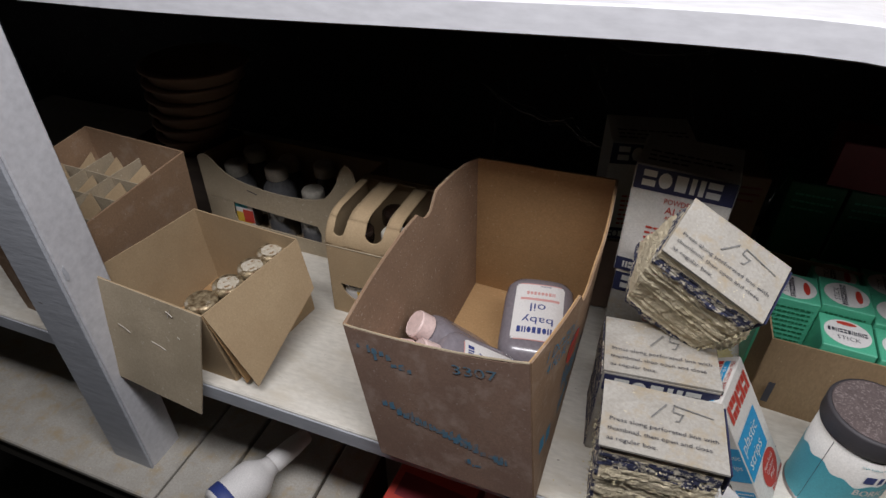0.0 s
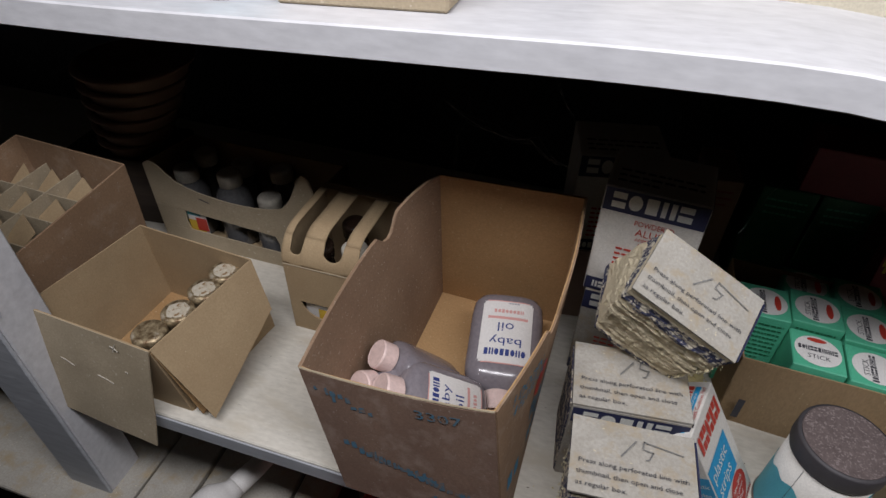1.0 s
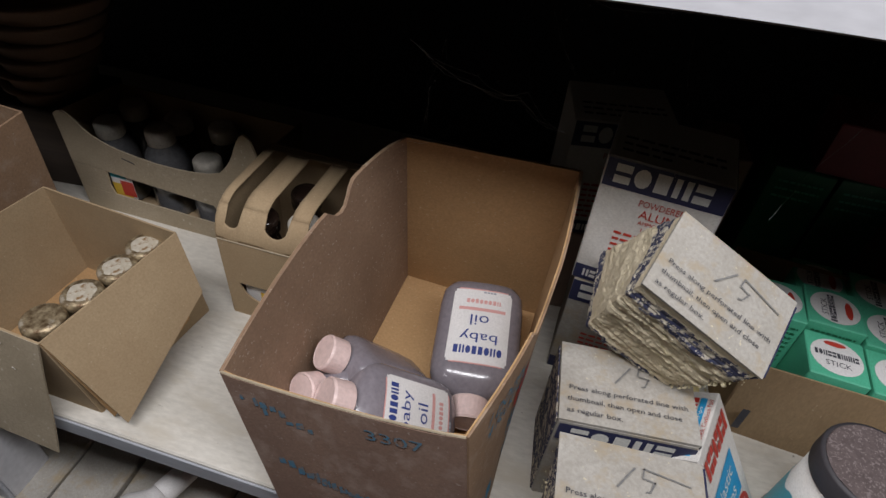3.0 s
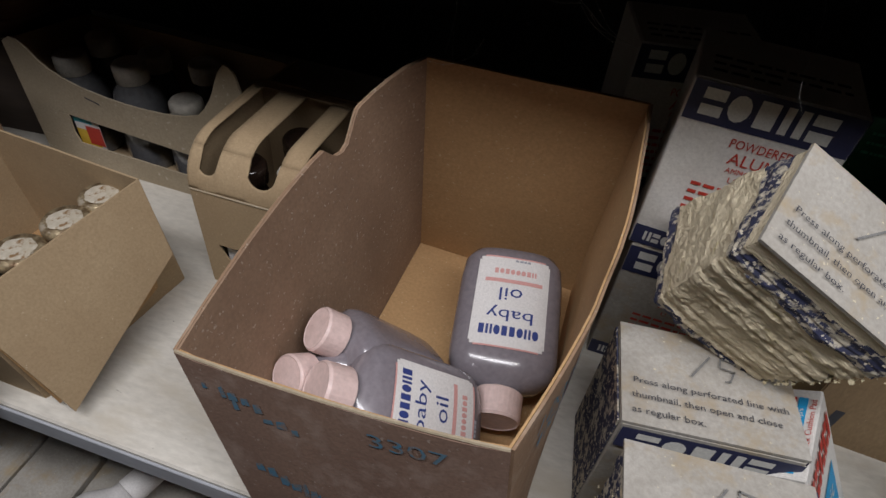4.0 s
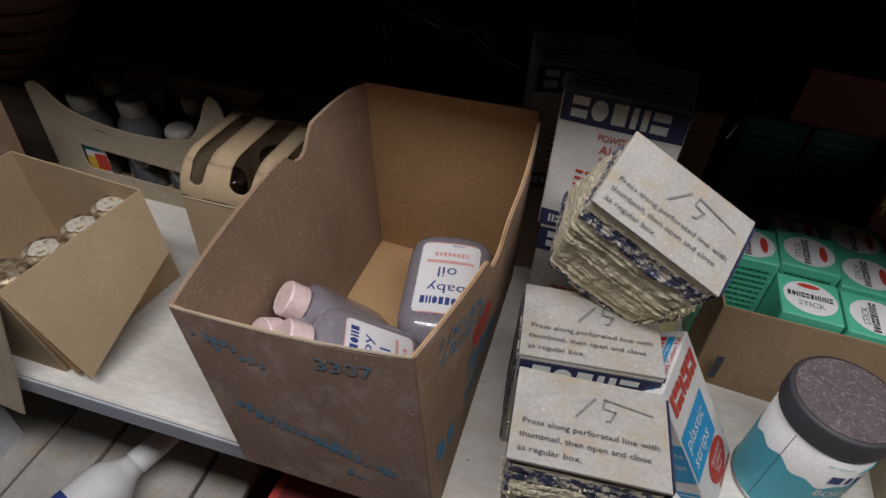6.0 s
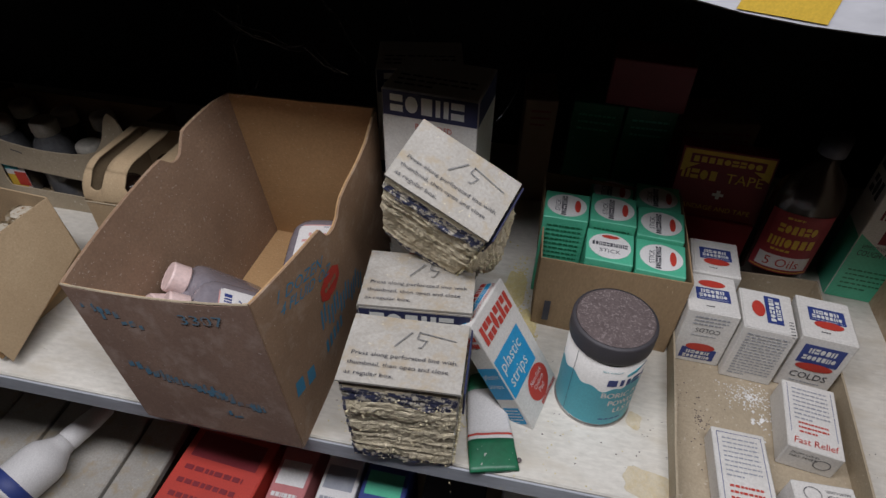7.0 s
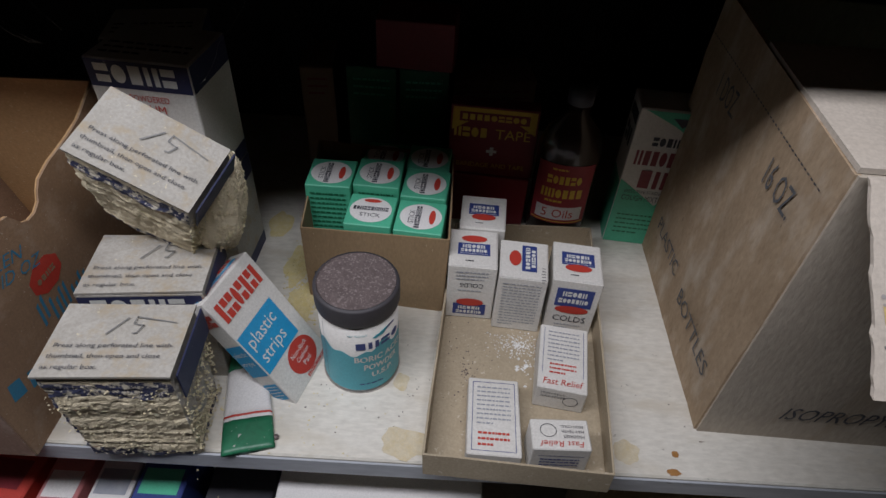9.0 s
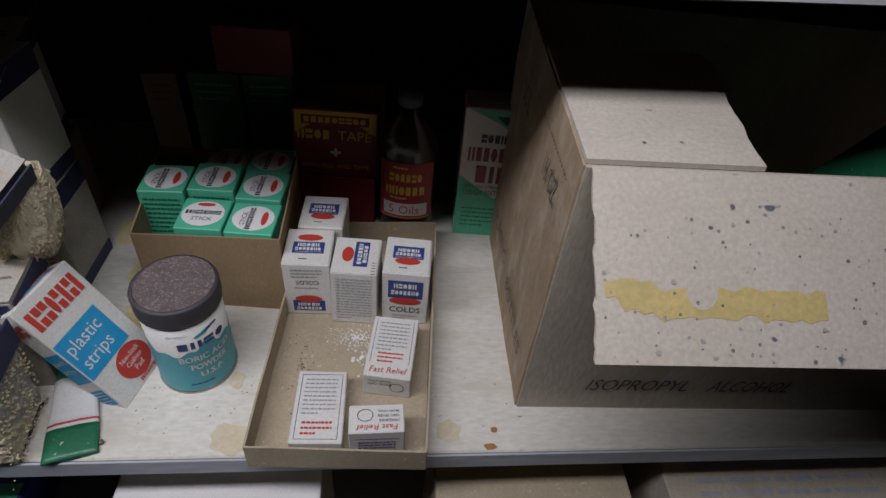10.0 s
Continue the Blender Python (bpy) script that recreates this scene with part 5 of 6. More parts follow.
def oil_bottle(cap_at, base_at, face, label_on=True, size=1.0):
    """A flat oval plastic bottle from its cap to its base; face is the way that its label looks."""
    cap_at, base_at = Vector(cap_at), Vector(base_at)
    az = (cap_at - base_at).normalized()
    ay = -Vector(face)
    ay = (ay - az * ay.dot(az)).normalized()
    ax = ay.cross(az)
    L = (cap_at - base_at).length / size
    ob = empty("oil_bottle", Matrix.Translation(base_at) @ Matrix((ax, ay, az)).transposed().to_4x4() @ Matrix.Scale(size, 4), "flat clear plastic oil bottle with a pink cap and white label", "bottle", "oil bottles")
    body_h = L - 0.017
    prof = [(0, 0.0), (0.020, 0.0), (0.026, 0.002), (0.0295, 0.008), (0.0305, 0.02), (0.0305, body_h * 0.78), (0.0295, body_h * 0.85), (0.0265, body_h * 0.92), (0.020, body_h * 0.97), (0.0125, body_h * 0.995), (0.011, body_h + 0.002), (0.011, body_h + 0.006), (0, body_h + 0.006)]
    flat = 0.56

    def deep(u, r):
        """Depth of the flattened oval at the distance u from its middle."""
        return flat * r * max(0.0, 1 - (abs(u) / r) ** 2.9) ** 0.345

    bm = lathe(prof, 48, squash=1.0)
    for v in bm.verts:
        r = math.hypot(v.co.x, v.co.y)
        if r > 0.0126:
            a = math.atan2(v.co.y, v.co.x)
            v.co.x, v.co.y = r * math.copysign(abs(math.cos(a)) ** 0.69, math.cos(a)), flat * r * math.copysign(abs(math.sin(a)) ** 0.69, math.sin(a))
        else:
            v.co.y *= 0.8
    smooth(part("body", bm, OILBOT_B, ob, "translucent smoky plastic body"))
    cap = lathe([(0.0125, body_h + 0.001), (0.0137, body_h + 0.002), (0.0135, L - 0.0015), (0.0125, L), (0.0118, L - 0.0004), (0, L - 0.0004)], 32)
    smooth(part("cap", cap, PINK, ob, "dusty pink screw cap"), False)
    if label_on:
        r = 0.0308
        pr = Print(lambda u, v, l: (u, -deep(u, r) - 0.0003 - l, v))
        lo, hi = 0.010, body_h * 0.80
        pr.bar(LABEL, -0.0208, lo + 0.003, 0.0208, hi - 0.003, 0, 14)
        for va, vb, cut_in in ((lo, lo + 0.001, 0.003), (lo + 0.001, lo + 0.003, 0.001), (hi - 0.003, hi - 0.001, 0.001), (hi - 0.001, hi, 0.003)):
            pr.bar(ROSE if vb - va < 0.0015 else LABEL, cut_in - 0.0208, va, 0.0208 - cut_in, vb, 0, 14)
        m = lo + (hi - lo) * 0.5
        pr.bar(ROSE, -0.017, m - 0.014, 0.016, m - 0.0115, 1, 10)
        pr.text(ROYAL, "baby", -0.013, m + 0.004, 0.026, 0.0095, 1)
        pr.text(ROYAL, "oil", -0.006, m - 0.008, 0.013, 0.0085, 1)
        pr.marks(ROYAL, -0.017, m + 0.0165, 0.034, 0.0060, 8, 1, 71)
        pr.marks(ROSE, -0.013, m - 0.021, 0.025, 0.0035, 8, 1, 72)
        pr.lines(STAMP_B, -0.009, m - 0.028, 0.018, 1, 0.003, 0.0014, 3)
        pr.done(ob, "label_print")
    return ob


oil_bottle((-0.2490, 0.0660, 0.0270), (-0.2640, 0.1650, 0.0460), (0.02, -0.26, 1.0), True, 0.98)
oil_bottle((-0.3385, 0.0525, 0.0800), (-0.2880, 0.0770, 0.0330), (0.35, 0.65, 0.65), False, 0.80)
oil_bottle((-0.3250, 0.0240, 0.0800), (-0.2620, 0.0560, 0.0300), (0.45, -0.15, 0.85), True, 0.90)
oil_bottle((-0.3430, 0.0300, 0.0690), (-0.3040, 0.0850, 0.0200), (-0.6, 0.2, 0.8), False, 0.78)


# ---- the open box with capped bottles ----
def small_open_box():
    b = [(-0.5920, 0.0120, 0.0), (-0.4850, 0.0110, 0.0), (-0.4700, 0.1120, 0.0), (-0.5860, 0.1180, 0.0)]
    t = [(-0.6043, 0.0070, 0.0860), (-0.4956, 0.0056, 0.0756), (-0.4710, 0.1040, 0.0880), (-0.5899, 0.1170, 0.0844)]
    ob, walls = open_carton("open_box", b, t, KRAFT, KRAFT_IN, "open brown card box with flaps hanging out, holding bottles", 0.0012)
    c = ob.matrix_world.translation
    q = lambda *p: Vector(p) - c
    part("front_flap", sheet((q(-0.6185, -0.0120, -0.0100), q(-0.5105, -0.0120, -0.0280), q(-0.4956, 0.0048, 0.0756), q(-0.6043, 0.0062, 0.0860)), 0.0012, 8, 0.0012, 9), KRAFT_PALE, ob, "dusty front flap hanging over the shelf edge")
    lo0, lo1, hi1, hi0 = q(-0.6185, -0.0132, -0.0100), q(-0.5105, -0.0132, -0.0280), q(-0.4956, 0.0036, 0.0756), q(-0.6043, 0.0050, 0.0860)
    on_flap = lambda u, v: lo0.lerp(lo1, u).lerp(hi0.lerp(hi1, u), v)
    for u0, v0, u1, v1 in ((0.26, 0.61, 0.37, 0.57), (0.56, 0.57, 0.69, 0.54), (0.70, 0.93, 0.76, 0.90), (0.74, 0.96, 0.72, 0.88), (0.80, 0.72, 0.82, 0.71)):
        part("scratch", tube_along([on_flap(u0, v0), on_flap((u0 + u1) / 2, (v0 + v1) / 2 + 0.006), on_flap(u1, v1)], 0.00035), DUST_CAP, ob, "pale scratch in the board")
    part("right_flap", sheet((q(-0.4590, 0.0060, 0.0090), q(-0.4542, 0.0948, 0.0450), q(-0.4702, 0.1040, 0.0880), q(-0.4946, 0.0056, 0.0758)), 0.0012, 8, 0.0008, 5), KRAFT, ob, "outer flap hanging down")
    part("inner_flap", sheet((q(-0.4730, 0.0090, 0.0040), q(-0.4640, 0.0850, 0.0220), q(-0.4712, 0.1030, 0.0860), q(-0.4953, 0.0056, 0.0750)), 0.0010, 6, 0.0008, 7), KRAFT_IN, ob)


small_open_box()


def jar(x, y, top, r, body, cap_mtl, label, group, wide=0.92, dusty=True):
    ob = empty("capped_bottle", on_base(x, y, 0.002, x * 900), label, "bottle", group)
    h = top - 0.002
    smooth(part("glass", lathe([(0, 0.0), (r * 0.95, 0.0), (r, 0.003), (r, h * 0.62), (r * 0.85, h * 0.74), (r * 0.62, h * 0.82), (r * 0.6, h - 0.004), (0, h - 0.004)], 24), body, ob))
    cr = r * wide
    cap = lathe([(cr * 0.9, h - 0.014), (cr, h - 0.0135), (cr * 0.96, h - 0.0105), (cr * 1.03, h - 0.0095), (cr * 0.97, h - 0.007), (cr * 1.02, h - 0.006), (cr, h - 0.002), (cr * 0.86, h), (cr * 0.5, h - 0.0006), (0, h - 0.0004)], 26)
    smooth(part("cap", cap, cap_mtl, ob, "tarnished screw cap"))
    if cap_mtl == GOLD and dusty:
        dust = lathe([(0, h + 0.0002), (cr * 0.36, h + 0.0001), (cr * 0.58, h + 0.0003), (cr * 0.68, h - 0.0002)], 22)
        for v in dust.verts:
            v.co += Vector((v.co.x, v.co.y, 0)) * 0.18 * noise.noise(Vector((v.co.x, v.co.y, x)) * 220)
        smooth(part("dust_layer", dust, CAP_DUST, ob, "grey-white dust on the cap"))


for i, (x, y) in enumerate(((-0.5115, 0.0235), (-0.5045, 0.0485), (-0.4995, 0.0755), (-0.4965, 0.1000))):
    jar(x, y, 0.0730, 0.0128, GREYBOT, GOLD, "small bottle with a tarnished gilt cap, dusty on top", "bottles in the open box", 1.02, i > 0)

# ---- divided box ----
dv_b = [(-0.728, 0.016, 0.0), (-0.618, 0.014, 0.0), (-0.616, 0.142, 0.0), (-0.728, 0.148, 0.0)]
dv_t = [(-0.732, 0.012, 0.118), (-0.6085, 0.012, 0.121), (-0.6065, 0.138, 0.131), (-0.732, 0.146, 0.132)]
divided, _ = open_carton("divided_box", dv_b, dv_t, KRAFT_WARM, KRAFT_IN, "open brown cardboard box with card dividers and capped bottles", 0.0016)
dc = divided.matrix_world.translation
for i, x in enumerate((-0.698, -0.664)):
    q = lambda *p: Vector(p) - dc
    part("divider", sheet((q(x, 0.017, 0.003), q(x, 0.141, 0.003), q(x - 0.001, 0.138, 0.113), q(x + 0.001, 0.017, 0.110)), 0.0010, 5, 0.0014, i), KRAFT_PALE, divided)
for i, y in enumerate((0.0420, 0.0720, 0.1030)):
    part("divider", sheet((q(-0.727, y, 0.003), q(-0.6185, y - 0.002, 0.003), q(-0.6130, y - 0.002, 0.111), q(-0.729, y + 0.001, 0.111)), 0.0010, 5, 0.0014, 4 + i), KRAFT_PALE, divided)
rnd = random.Random(11)
for i, (x, w) in enumerate(((-0.716, 0.024), (-0.683, 0.026), (-0.650, 0.027))):
    for j, y in enumerate((0.0290, 0.0565, 0.0870, 0.1190)):
        lift = rnd.uniform(-0.004, 0.004)
        part("divider_flap", sheet((q(x - w * 0.62, y - 0.0030, 0.094), q(x + w * 0.12, y - 0.0130, 0.091), q(x + w * 0.62, y + 0.0020, 0.106 + lift), q(x - w * 0.10, y + 0.0125, 0.113 + lift)), 0.0009, 4, 0.0014, i * 4 + j), KRAFT, divided, "tan folded divider flap")
        if i == 2:
            jar(-0.6305, y, 0.1010, 0.0118, GREYBOT, DUST_CAP, "smoky bottle with a dusty white cap between dividers", "bottles in the divided box", 0.95)


# ---- bottle carriers ----
def scoop_carrier():
    b = [(-0.6420, 0.1900, 0.0), (-0.4545, 0.1880, 0.0), (-0.4565, 0.2620, 0.0), (-0.6420, 0.2650, 0.0)]
    ob = empty("bottle_carrier", Matrix.Identity(4), "grey-brown card bottle carrier with a scooped front", "carrier")

    def put(u, v, l):
        lo = Vector(b[0]).lerp(Vector(b[1]), u)
        return lo + Vector((0, -l, v))
    rim = [(1, 0.100), (0.992, 0.111), (0.975, 0.117), (0.950, 0.119), (0.925, 0.115), (0.900, 0.105), (0.875, 0.0940), (0.84, 0.0840), (0.80, 0.0760), (0.74, 0.0720), (0.66, 0.0695), (0.57, 0.0685), (0.48, 0.0685), (0.39, 0.0700), (0.30, 0.0725), (0.23, 0.0760), (0.17, 0.0810), (0.13, 0.0870), (0.10, 0.0940), (0.07, 0.0985), (0.03, 0.0990), (0, 0.0950)]
    part("lower_front", outline([(0, 0), (1, 0), (1, 0.017), (0, 0.022)], put, 0.0014), KRAFT_PALE, ob)
    def rim_at(u):
        for (ua, za), (ub, zb) in zip(rim, rim[1:]):
            if ub <= u <= ua:
                return zb + (za - zb) * (u - ub) / (ua - ub)
    part("upper_front", curved_sheet([(k / 60, 0.048 - 0.012 * k / 60, rim_at(k / 60)) for k in range(61)], put, 0.0014, 3), KRAFT_PALE, ob, "scooped upper board with a rounded rim")
    part("front_end", outline([(0, 0.0222), (0.185, 0.0212), (0.172, 0.030), (0.180, 0.0454), (0, 0.0478)], put, 0.0014), KRAFT_PALE, ob)
    part("front_end", outline([(0.745, 0.0185), (1, 0.0172), (1, 0.0358), (0.735, 0.0388), (0.752, 0.030)], put, 0.0014), KRAFT_PALE, ob)
    part("fold_mark", tube_along([put(0.30, 0.0655, 0.0016), put(0.36, 0.0625, 0.0016)], 0.0004), INK, ob, "short dark crease in the board")
    part("left_wall", sheet((b[3], b[0], Vector(b[0]) + Vector((0, 0, 0.095)), Vector(b[3]) + Vector((0, 0, 0.085))), 0.0014, 4, 0.0008, 1), KRAFT, ob)
    part("right_wall", sheet((b[1], b[2], Vector(b[2]) + Vector((0, 0, 0.090)), Vector(b[1]) + Vector((0, 0, 0.100))), 0.0014, 4, 0.0008, 2), KRAFT, ob)
    part("back_wall", sheet((b[2], b[3], Vector(b[3]) + Vector((0, 0, 0.085)), Vector(b[2]) + Vector((0, 0, 0.085))), 0.0014, 4, 0.0008, 3), KRAFT, ob)
    part("floor_board", sheet([Vector(p) + Vector((0, 0, 0.0016)) for p in b], 0.0014, 2), KRAFT, ob)


scoop_carrier()
for i, (x, y, top) in enumerate(((-0.6170, 0.2150, 0.0800), (-0.5650, 0.2150, 0.0850), (-0.5210, 0.2120, 0.0680), (-0.6130, 0.2440, 0.0830), (-0.5690, 0.2450, 0.0790), (-0.5240, 0.2440, 0.0810))):
    jar(x, y, top, 0.0185 if i < 3 else 0.0125, GREYBOT, DUST_CAP, "smoky round-shouldered bottle with a dusty white cap", "bottles in the carrier", 0.64 if i < 3 else 0.92)
lab = empty("bottle_label", pose(-0.598, 0.1925, 0.0), "orange and blue label seen through the carrier's slot", "label")
prl = Print(lambda u, v, l: (u, -l, v))
prl.bar(LABEL, -0.012, 0.018, 0.010, 0.046)
prl.bar(YELLOW, -0.012, 0.018, 0.006, 0.032, 1)
prl.bar(RED, -0.003, 0.020, 0.010, 0.036, 2)
prl.bar(CYAN, -0.012, 0.038, 0.004, 0.045, 1)
prl.done(lab, "print")


def strap_carrier():
    ob = empty("bottle_carrier", Matrix.Identity(4), "tan card bottle carrier with three slots in its sloping top", "carrier")
    x0, x1, y0, y1, h = -0.4510, -0.3510, 0.1200, 0.2050, 0.078
    r = 0.026

    def front(u, v, l):
        return (x0 + u, y0 - l, v)

    def window(u):
        d = (u - 0.037) / 0.026
        return 0.036 - 0.019 * math.sqrt(max(0.0, 1 - abs(d) ** 2.6))
    cols = [(0.002 * k, 0.0, window(0.002 * k)) for k in range(int((x1 - x0) / 0.002) + 1)]
    part("front_wall", curved_sheet(cols, front, 0.0013, 3), KRAFT, ob)
    part("front_wall", outline([(0, 0.036), (x1 - x0, 0.036), (x1 - x0, h), (0, h)], front, 0.0013), KRAFT, ob)
    part("crease", tube_along([(x0, y0 - 0.0012, h), ((x0 + x1) / 2, y0 - 0.0014, h + 0.0003), (x1, y0 - 0.0012, h)], 0.0007), KRAFT_PALE, ob, "pale worn fold")
    side = [(0, 0), (y1 - y0, 0), (y1 - y0, h + r)] + [(r - r * math.sin(k * math.pi / 16), h + r * math.cos(k * math.pi / 16)) for k in range(9)]
    part("left_wall", outline(side, lambda u, v, l: (x0 - l, y0 + u, v), 0.0013), KRAFT, ob)
    part("right_wall", outline(side, lambda u, v, l: (x1 + l, y0 + u, v), 0.0013), KRAFT, ob)
    part("back_wall", sheet(((x1, y1, 0), (x0, y1, 0), (x0, y1, h + r), (x1, y1, h + r)), 0.0013, 4, 0.0006, 3), KRAFT, ob)

    def over(a, s, l):
        """Round the front edge and then back along the top."""
        arc = r * math.pi / 2
        if s < arc:
            ang = s / r
            return (a, y0 + r - (r + l) * math.cos(ang), h + (r + l) * math.sin(ang))
        return (a, y0 + r + (s - arc), h + r + l - 0.03 * (s - arc))
    slots = [(x0 + 0.006, x0 + 0.018), (x0 + 0.036, x0 + 0.054), (x0 + 0.067, x0 + 0.086)]
    cols = []
    for k in range(101):
        a = x0 + 0.001 * k
        end = 0.026
        for a0, a1 in slots:
            if a0 + 0.0004 < a < a1 - 0.0004:
                d = abs(2 * (a - a0) / (a1 - a0) - 1)
                end = 0.0105 + (a1 - a0) / 2 * (1 - math.sqrt(max(0.0, 1 - d * d)))
        cols.append((a, 0.0, end))
    smooth(part("top_front", curved_sheet(cols, over, 0.0013, 8), KRAFT, ob))
    edges = [x0] + [a for pair in slots for a in pair] + [x1]
    for a0, a1 in zip(edges[::2], edges[1::2]):
        smooth(part("strap", curved_sheet([(a0 + (a1 - a0) * k / 4, 0.026, 0.092) for k in range(5)], over, 0.0013, 16), KRAFT, ob))
    part("top_back", curved_sheet([(x0, 0.0921, 0.0995), (x1, 0.0921, 0.0995)], over, 0.0013, 3), KRAFT, ob)


strap_carrier()
for i, (x, y) in enumerate(((-0.4290, 0.1450), (-0.3990, 0.1500), (-0.3710, 0.1480), (-0.4130, 0.1820))):
    jar(x, y, 0.085, 0.0125, AMBER, DUST_CAP if i == 1 else AMBER, "dark glass bottle inside the carrier", "bottles in the strap carrier")
lab2 = empty("bottle_label", pose(-0.4170, 0.1235, 0.0), "yellow and white label behind the carrier's cut-out", "label")
prl = Print(lambda u, v, l: (u, -l, v))
prl.bar(LABEL, -0.022, 0.012, 0.024, 0.040)
prl.bar(YELLOW, -0.010, 0.012, 0.010, 0.026, 1)
prl.bar(INK, -0.018, 0.030, 0.0, 0.034, 1)
prl.done(lab2, "print")


# ---- stack of ribbed paper pots on a dark carton ----
pots_base = empty("dark_carton", on_base(-0.712, 0.240, 0.0, 6), "dark carton under a stack of pots", "box")
part("body", block(-0.05, 0.06, -0.038, 0.038, 0.0, 0.0795, 0.001), SHADE_BROWN, pots_base)
for k in range(6):
    z = 0.0800 + 0.0165 * k
    r = 0.0335 + 0.0034 * k
    ob = empty("paper_pot", on_base(-0.690 + 0.0055 * k, 0.240, z), "tapered grey-brown paper pot in a stack", "pot", "stack of pots")
    smooth(part("shell", lathe([(0, 0.0), (r * 0.93, 0.0), (r, 0.010), (r + 0.0042, 0.0125), (r + 0.0046, 0.0155), (r + 0.001, 0.0162), (r * 0.95, 0.0155), (r * 0.9, 0.003), (0, 0.003)], 28), TERRA, ob))
    smooth(part("rim", lathe([(r + 0.0040, 0.0122), (r + 0.0054, 0.0128), (r + 0.0054, 0.0152), (r + 0.0040, 0.0158)], 28), TERRA, ob))


# ---- cobwebs ----
def cobweb(points, seed, thick=0.00009, strands=3):
    rnd = random.Random(seed)
    bm = bmesh.new()
    for s in range(strands):
        pts = []
        off = [Vector((rnd.uniform(-1, 1), rnd.uniform(-1, 1), rnd.uniform(-1, 1))) * 0.004 for _ in points]
        for k in range(len(points) - 1):
            for f in (0, 0.25, 0.5, 0.75):
                p = (Vector(points[k]) + off[k]).lerp(Vector(points[k + 1]) + off[k + 1], f)
                pts.append(p + Vector((0, 0, -0.004 * math.sin(math.pi * f))) + Vector((rnd.uniform(-1, 1), 0, rnd.uniform(-1, 1))) * 0.0008)
        pts.append(Vector(points[-1]))
        tube_along(pts, thick, 4, bm)
        for _ in range(5):
            p = rnd.choice(pts)
            q = 0.0003 * rnd.uniform(0.5, 1.3)
            joined(bm, lathe([(0, -q), (q, 0), (0, q)], 6, m=Matrix.Translation(p)))
    solid("cobweb", bm, WEB, "dusty cobweb strands hanging in the shelf", "cobweb", "stuff")


cobweb([(-0.3231, 0.160, 0.2252), (-0.2902, 0.160, 0.2129), (-0.2628, 0.160, 0.2086), (-0.2341, 0.160, 0.1928)], 1, 0.00005, 4)
cobweb([(-0.3177, 0.160, 0.1670), (-0.3131, 0.160, 0.2026), (-0.3080, 0.165, 0.2300)], 2, 0.00004, 2)
cobweb([(-0.320, 0.152, 0.170), (-0.300, 0.160, 0.182)], 3, 0.00005, 2)
cobweb([(-0.1238, 0.130, 0.1900), (-0.1134, 0.145, 0.2085), (-0.0941, 0.160, 0.2438)], 4, 0.00004, 1)
cobweb([(-0.250, 0.150, 0.262), (-0.235, 0.160, 0.230), (-0.222, 0.165, 0.200)], 8, 0.00003, 2)
cobweb([(-0.190, 0.140, 0.262), (-0.182, 0.135, 0.225), (-0.172, 0.120, 0.195)], 5, 0.00003, 1)
cobweb([(-0.262, 0.230, 0.262), (-0.225, 0.210, 0.246), (-0.160, 0.220, 0.256)], 6, 0.00003, 3)


# ---- things on the lower shelf ----
def lower(name, x0, x1, y0, y1, top, mtl, label, cat="box", band=None, turn=0):
    cx, cy = (x0 + x1) / 2, (y0 + y1) / 2
    w, d, h = x1 - x0, y1 - y0, top + 0.30
    ob = carton(name, on_base(cx, cy, -0.30, turn), w, d, h, mtl, label, cat, "things on the lower shelf", True, int(abs(x0) * 1000))
    if band:
        pt = Print(face_top(w, d, h + 0.0005))
        pt.bar(band, w * 0.1, d * 0.55, w * 0.9, d * 0.75)
        pt.lines(band, w * 0.12, d * 0.45, w * 0.7, 3, d * 0.1, d * 0.035, 2)
        pt.done(ob)
    return ob


lower("red_box", -0.352, -0.278, -0.056, 0.060, -0.088, RED, "bright red carton on the lower shelf", band=DARKRED, turn=-4)
covered = empty("covered_carton", pose(-0.756, 0.03, -0.30), "wide grey-beige board on the lower shelf over an added shade-dark body", "carton", "things on the lower shelf")
# recessed body added; its near-black stands for shade below the board
part("body", block(-0.195, 0.175, -0.030, 0.09, 0.0, 0.152, 0.002), SHADE_BROWN, covered)
part("cover_board", block(-0.204, 0.1835, -0.0800, 0.100, 0.1522, 0.160, 0.0015), DIRTY_CARD, covered, "grey-beige dusty board")
lower("pink_box", -0.270, -0.240, -0.055, 0.050, -0.090, SALMON, "pink and white carton on the lower shelf", band=LABEL)
lower("white_box", -0.230, -0.200, -0.050, 0.050, -0.085, LABEL, "white carton on the lower shelf", band=STAMP_B)
lower("blue_box", -0.196, -0.160, -0.050, 0.050, -0.080, ROYAL, "blue carton on the lower shelf", band=GREEN)
lower("dark_box", -0.150, -0.098, -0.040, 0.050, -0.100, INK, "dark carton on the lower shelf")
lower("white_box", -0.085, 0.060, -0.060, 0.060, -0.055, LABEL, "large white carton lid on the lower shelf")
lower("brown_box", 0.145, 0.297, -0.050, 0.060, -0.060, KRAFT_PALE, "brown cardboard box on the lower shelf")
lower("brown_box", 0.325, 0.540, -0.050, 0.060, -0.055, CORRUGATED, "grey-brown corrugated box on the lower shelf", band=STAMP_B)
rack = empty("board_crate", pose(-0.48, 0.02, -0.30), "three pale grey boards over an added shade-dark body", "crate", "things on the lower shelf")
# added dark body; the gaps over it stand for shadow lines by the bottle
part("body", block(-0.086, 0.084, -0.060, 0.075, 0.0, 0.150, 0.002), SHADE_BROWN, rack)
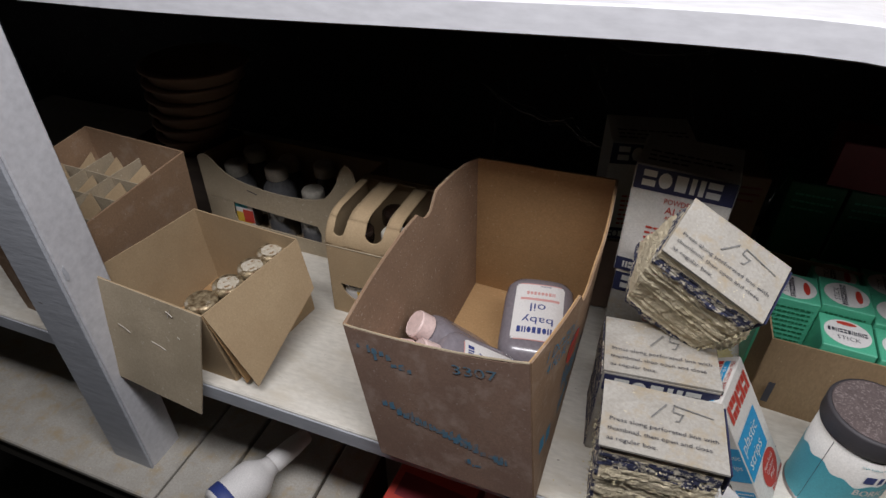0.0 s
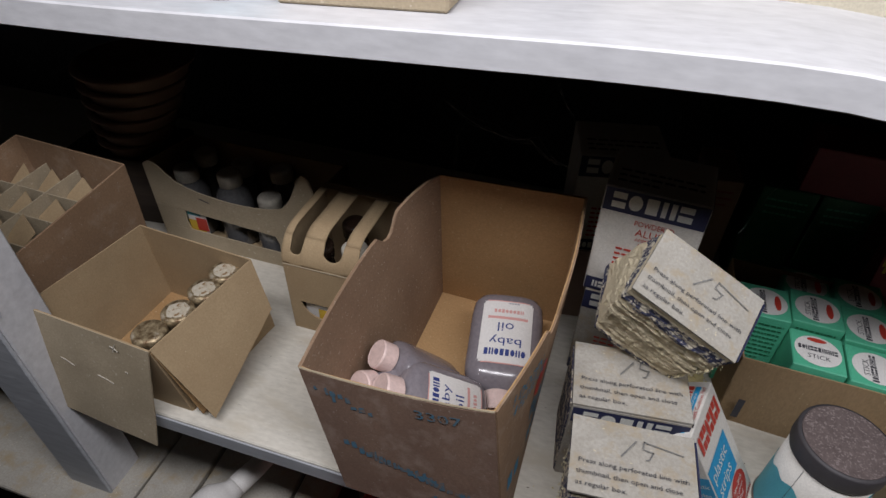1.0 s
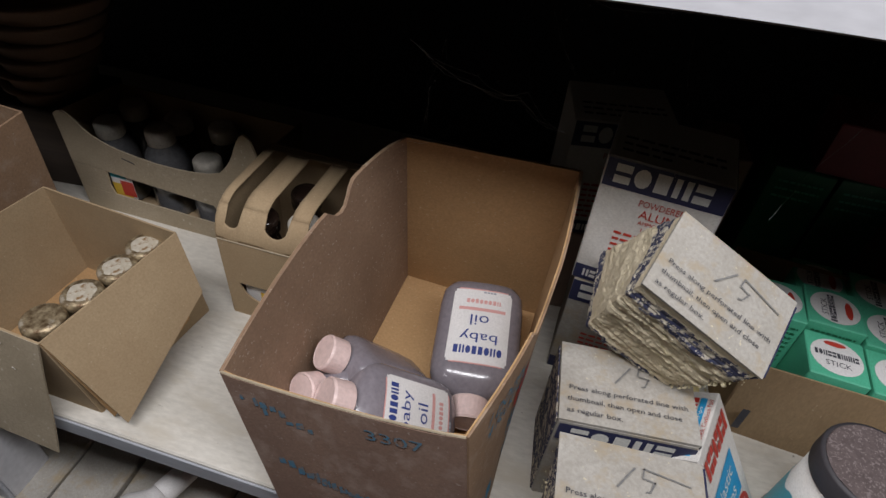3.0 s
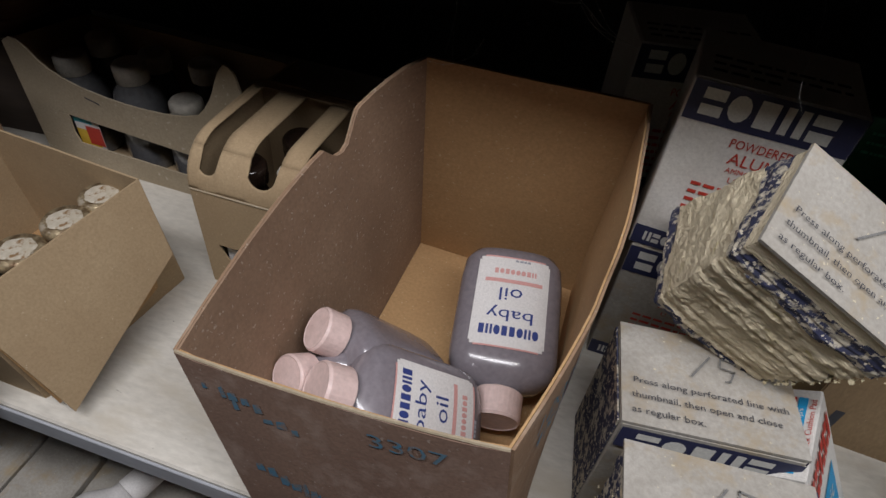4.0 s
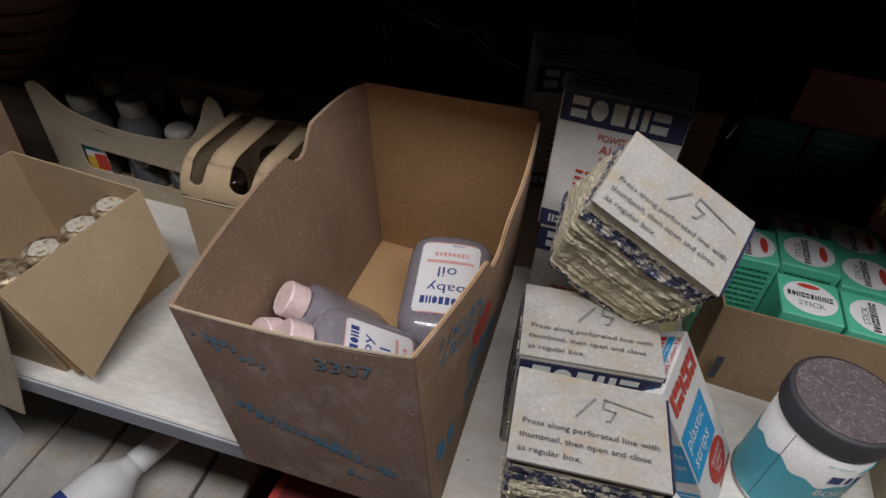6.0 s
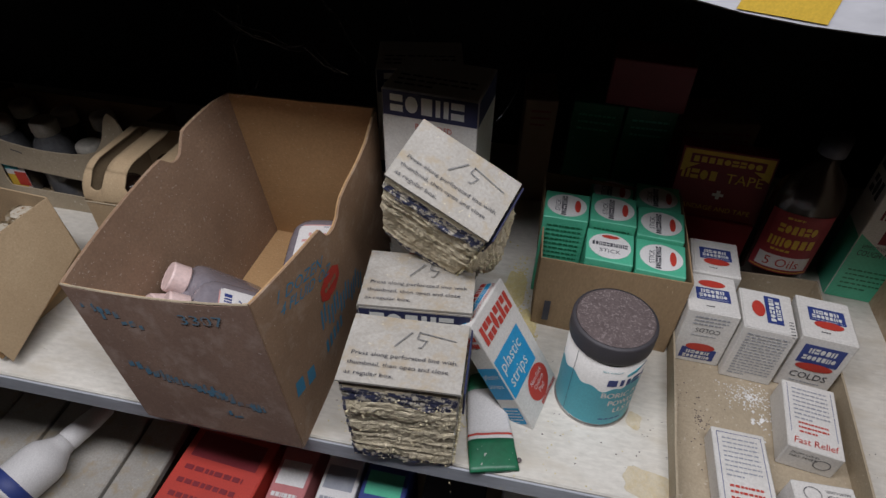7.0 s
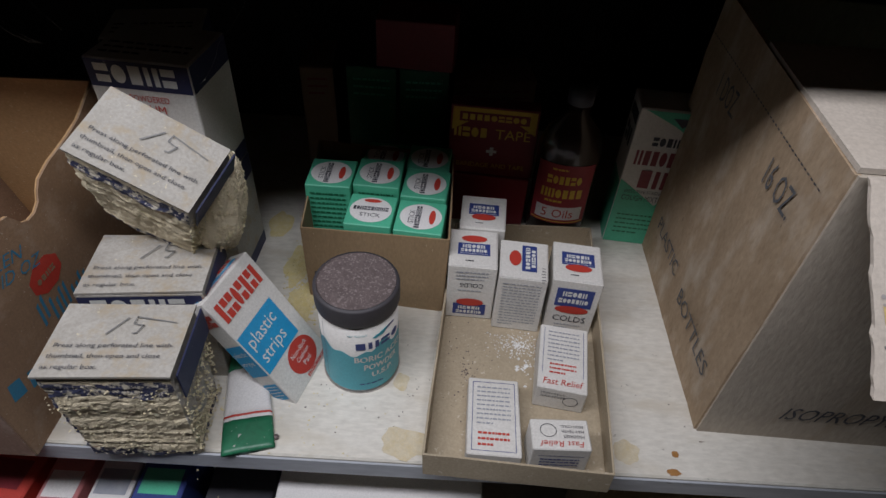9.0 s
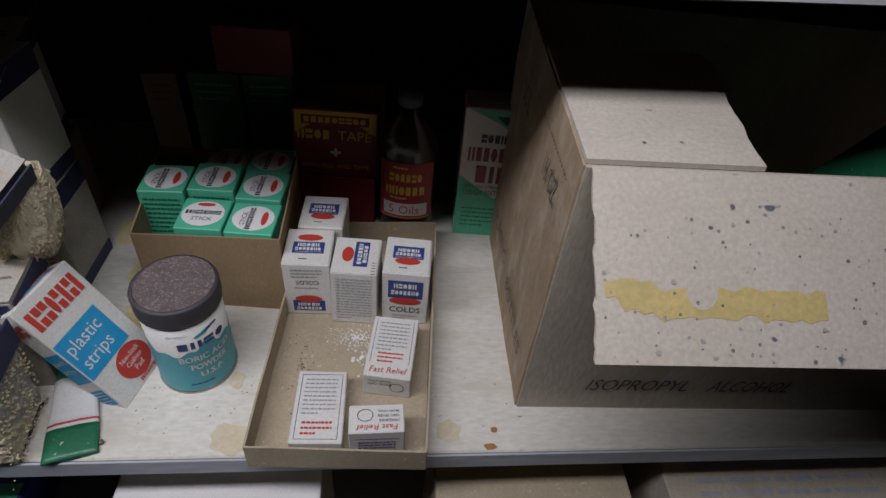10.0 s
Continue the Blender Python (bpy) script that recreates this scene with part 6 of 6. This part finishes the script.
for x0, x1 in ((-0.0900, -0.0415), (-0.0375, 0.0490), (0.0525, 0.0900)):
    part("top_board", block(x0, x1, -0.085, 0.085, 0.1502, 0.160, 0.0014), DIRTY_CARD, rack)
white_bottle = empty("white_bottle", pose(-0.4945, -0.045, -0.1186, 0, 88, 70), "white plastic bottle with a long neck lying on boards", "bottle", "things on the lower shelf")
smooth(part("body", lathe([(0, 0), (0.018, 0), (0.0205, 0.003), (0.0205, 0.036), (0.0190, 0.043), (0.0140, 0.050), (0.0105, 0.055), (0.0095, 0.060), (0, 0.060)], 28), LABEL, white_bottle))
smooth(part("neck", lathe([(0.0095, 0.0602), (0.0102, 0.061), (0.0096, 0.085), (0.0082, 0.101), (0.0070, 0.103), (0, 0.103)], 24), LABEL, white_bottle, "long white tapering cap"))
smooth(part("label_band", lathe([(0.0206, 0.004), (0.0209, 0.0045), (0.0209, 0.014), (0.0206, 0.0145)], 28), ROYAL, white_bottle, "purple-blue printed band"))

# ---- things on the upper shelf, seen over its edge ----
jar_up = empty("round_jar", pose(-0.435, 0.105, sag(-0.435) + 0.0172), "turquoise round jar with a dark base on the upper shelf", "jar", "things on the upper shelf")
smooth(part("body", lathe([(0, 0.004), (0.0205, 0.004), (0.021, 0.006), (0.021, 0.05), (0.018, 0.055), (0, 0.055)], 32), CYAN, jar_up))
smooth(part("base_rim", lathe([(0, 0), (0.021, 0), (0.0218, 0.0015), (0.0214, 0.0042), (0.0205, 0.0042)], 32), LID_SIDE, jar_up, "dark base rim"))
for x0, x1, mtl, lab in ((-0.395, -0.300, KRAFT_PALE, "pale card box on the upper shelf"), (-0.235, 0.2, CREAM, "cream carton on the upper shelf")):
    za, zb = sag(x0) + 0.0172, sag(x1) + 0.0172
    ob = empty("upper_box", pose((x0 + x1) / 2, 0.200, (za + zb) / 2, 0, math.degrees(math.atan2(za - zb, x1 - x0)), 0), lab, "box", "things on the upper shelf")
    part("body", block(-(x1 - x0) / 2, (x1 - x0) / 2, -0.115 if x0 < -0.3 else -0.055, 0.10, 0, 0.06, 0.0015), mtl, ob)
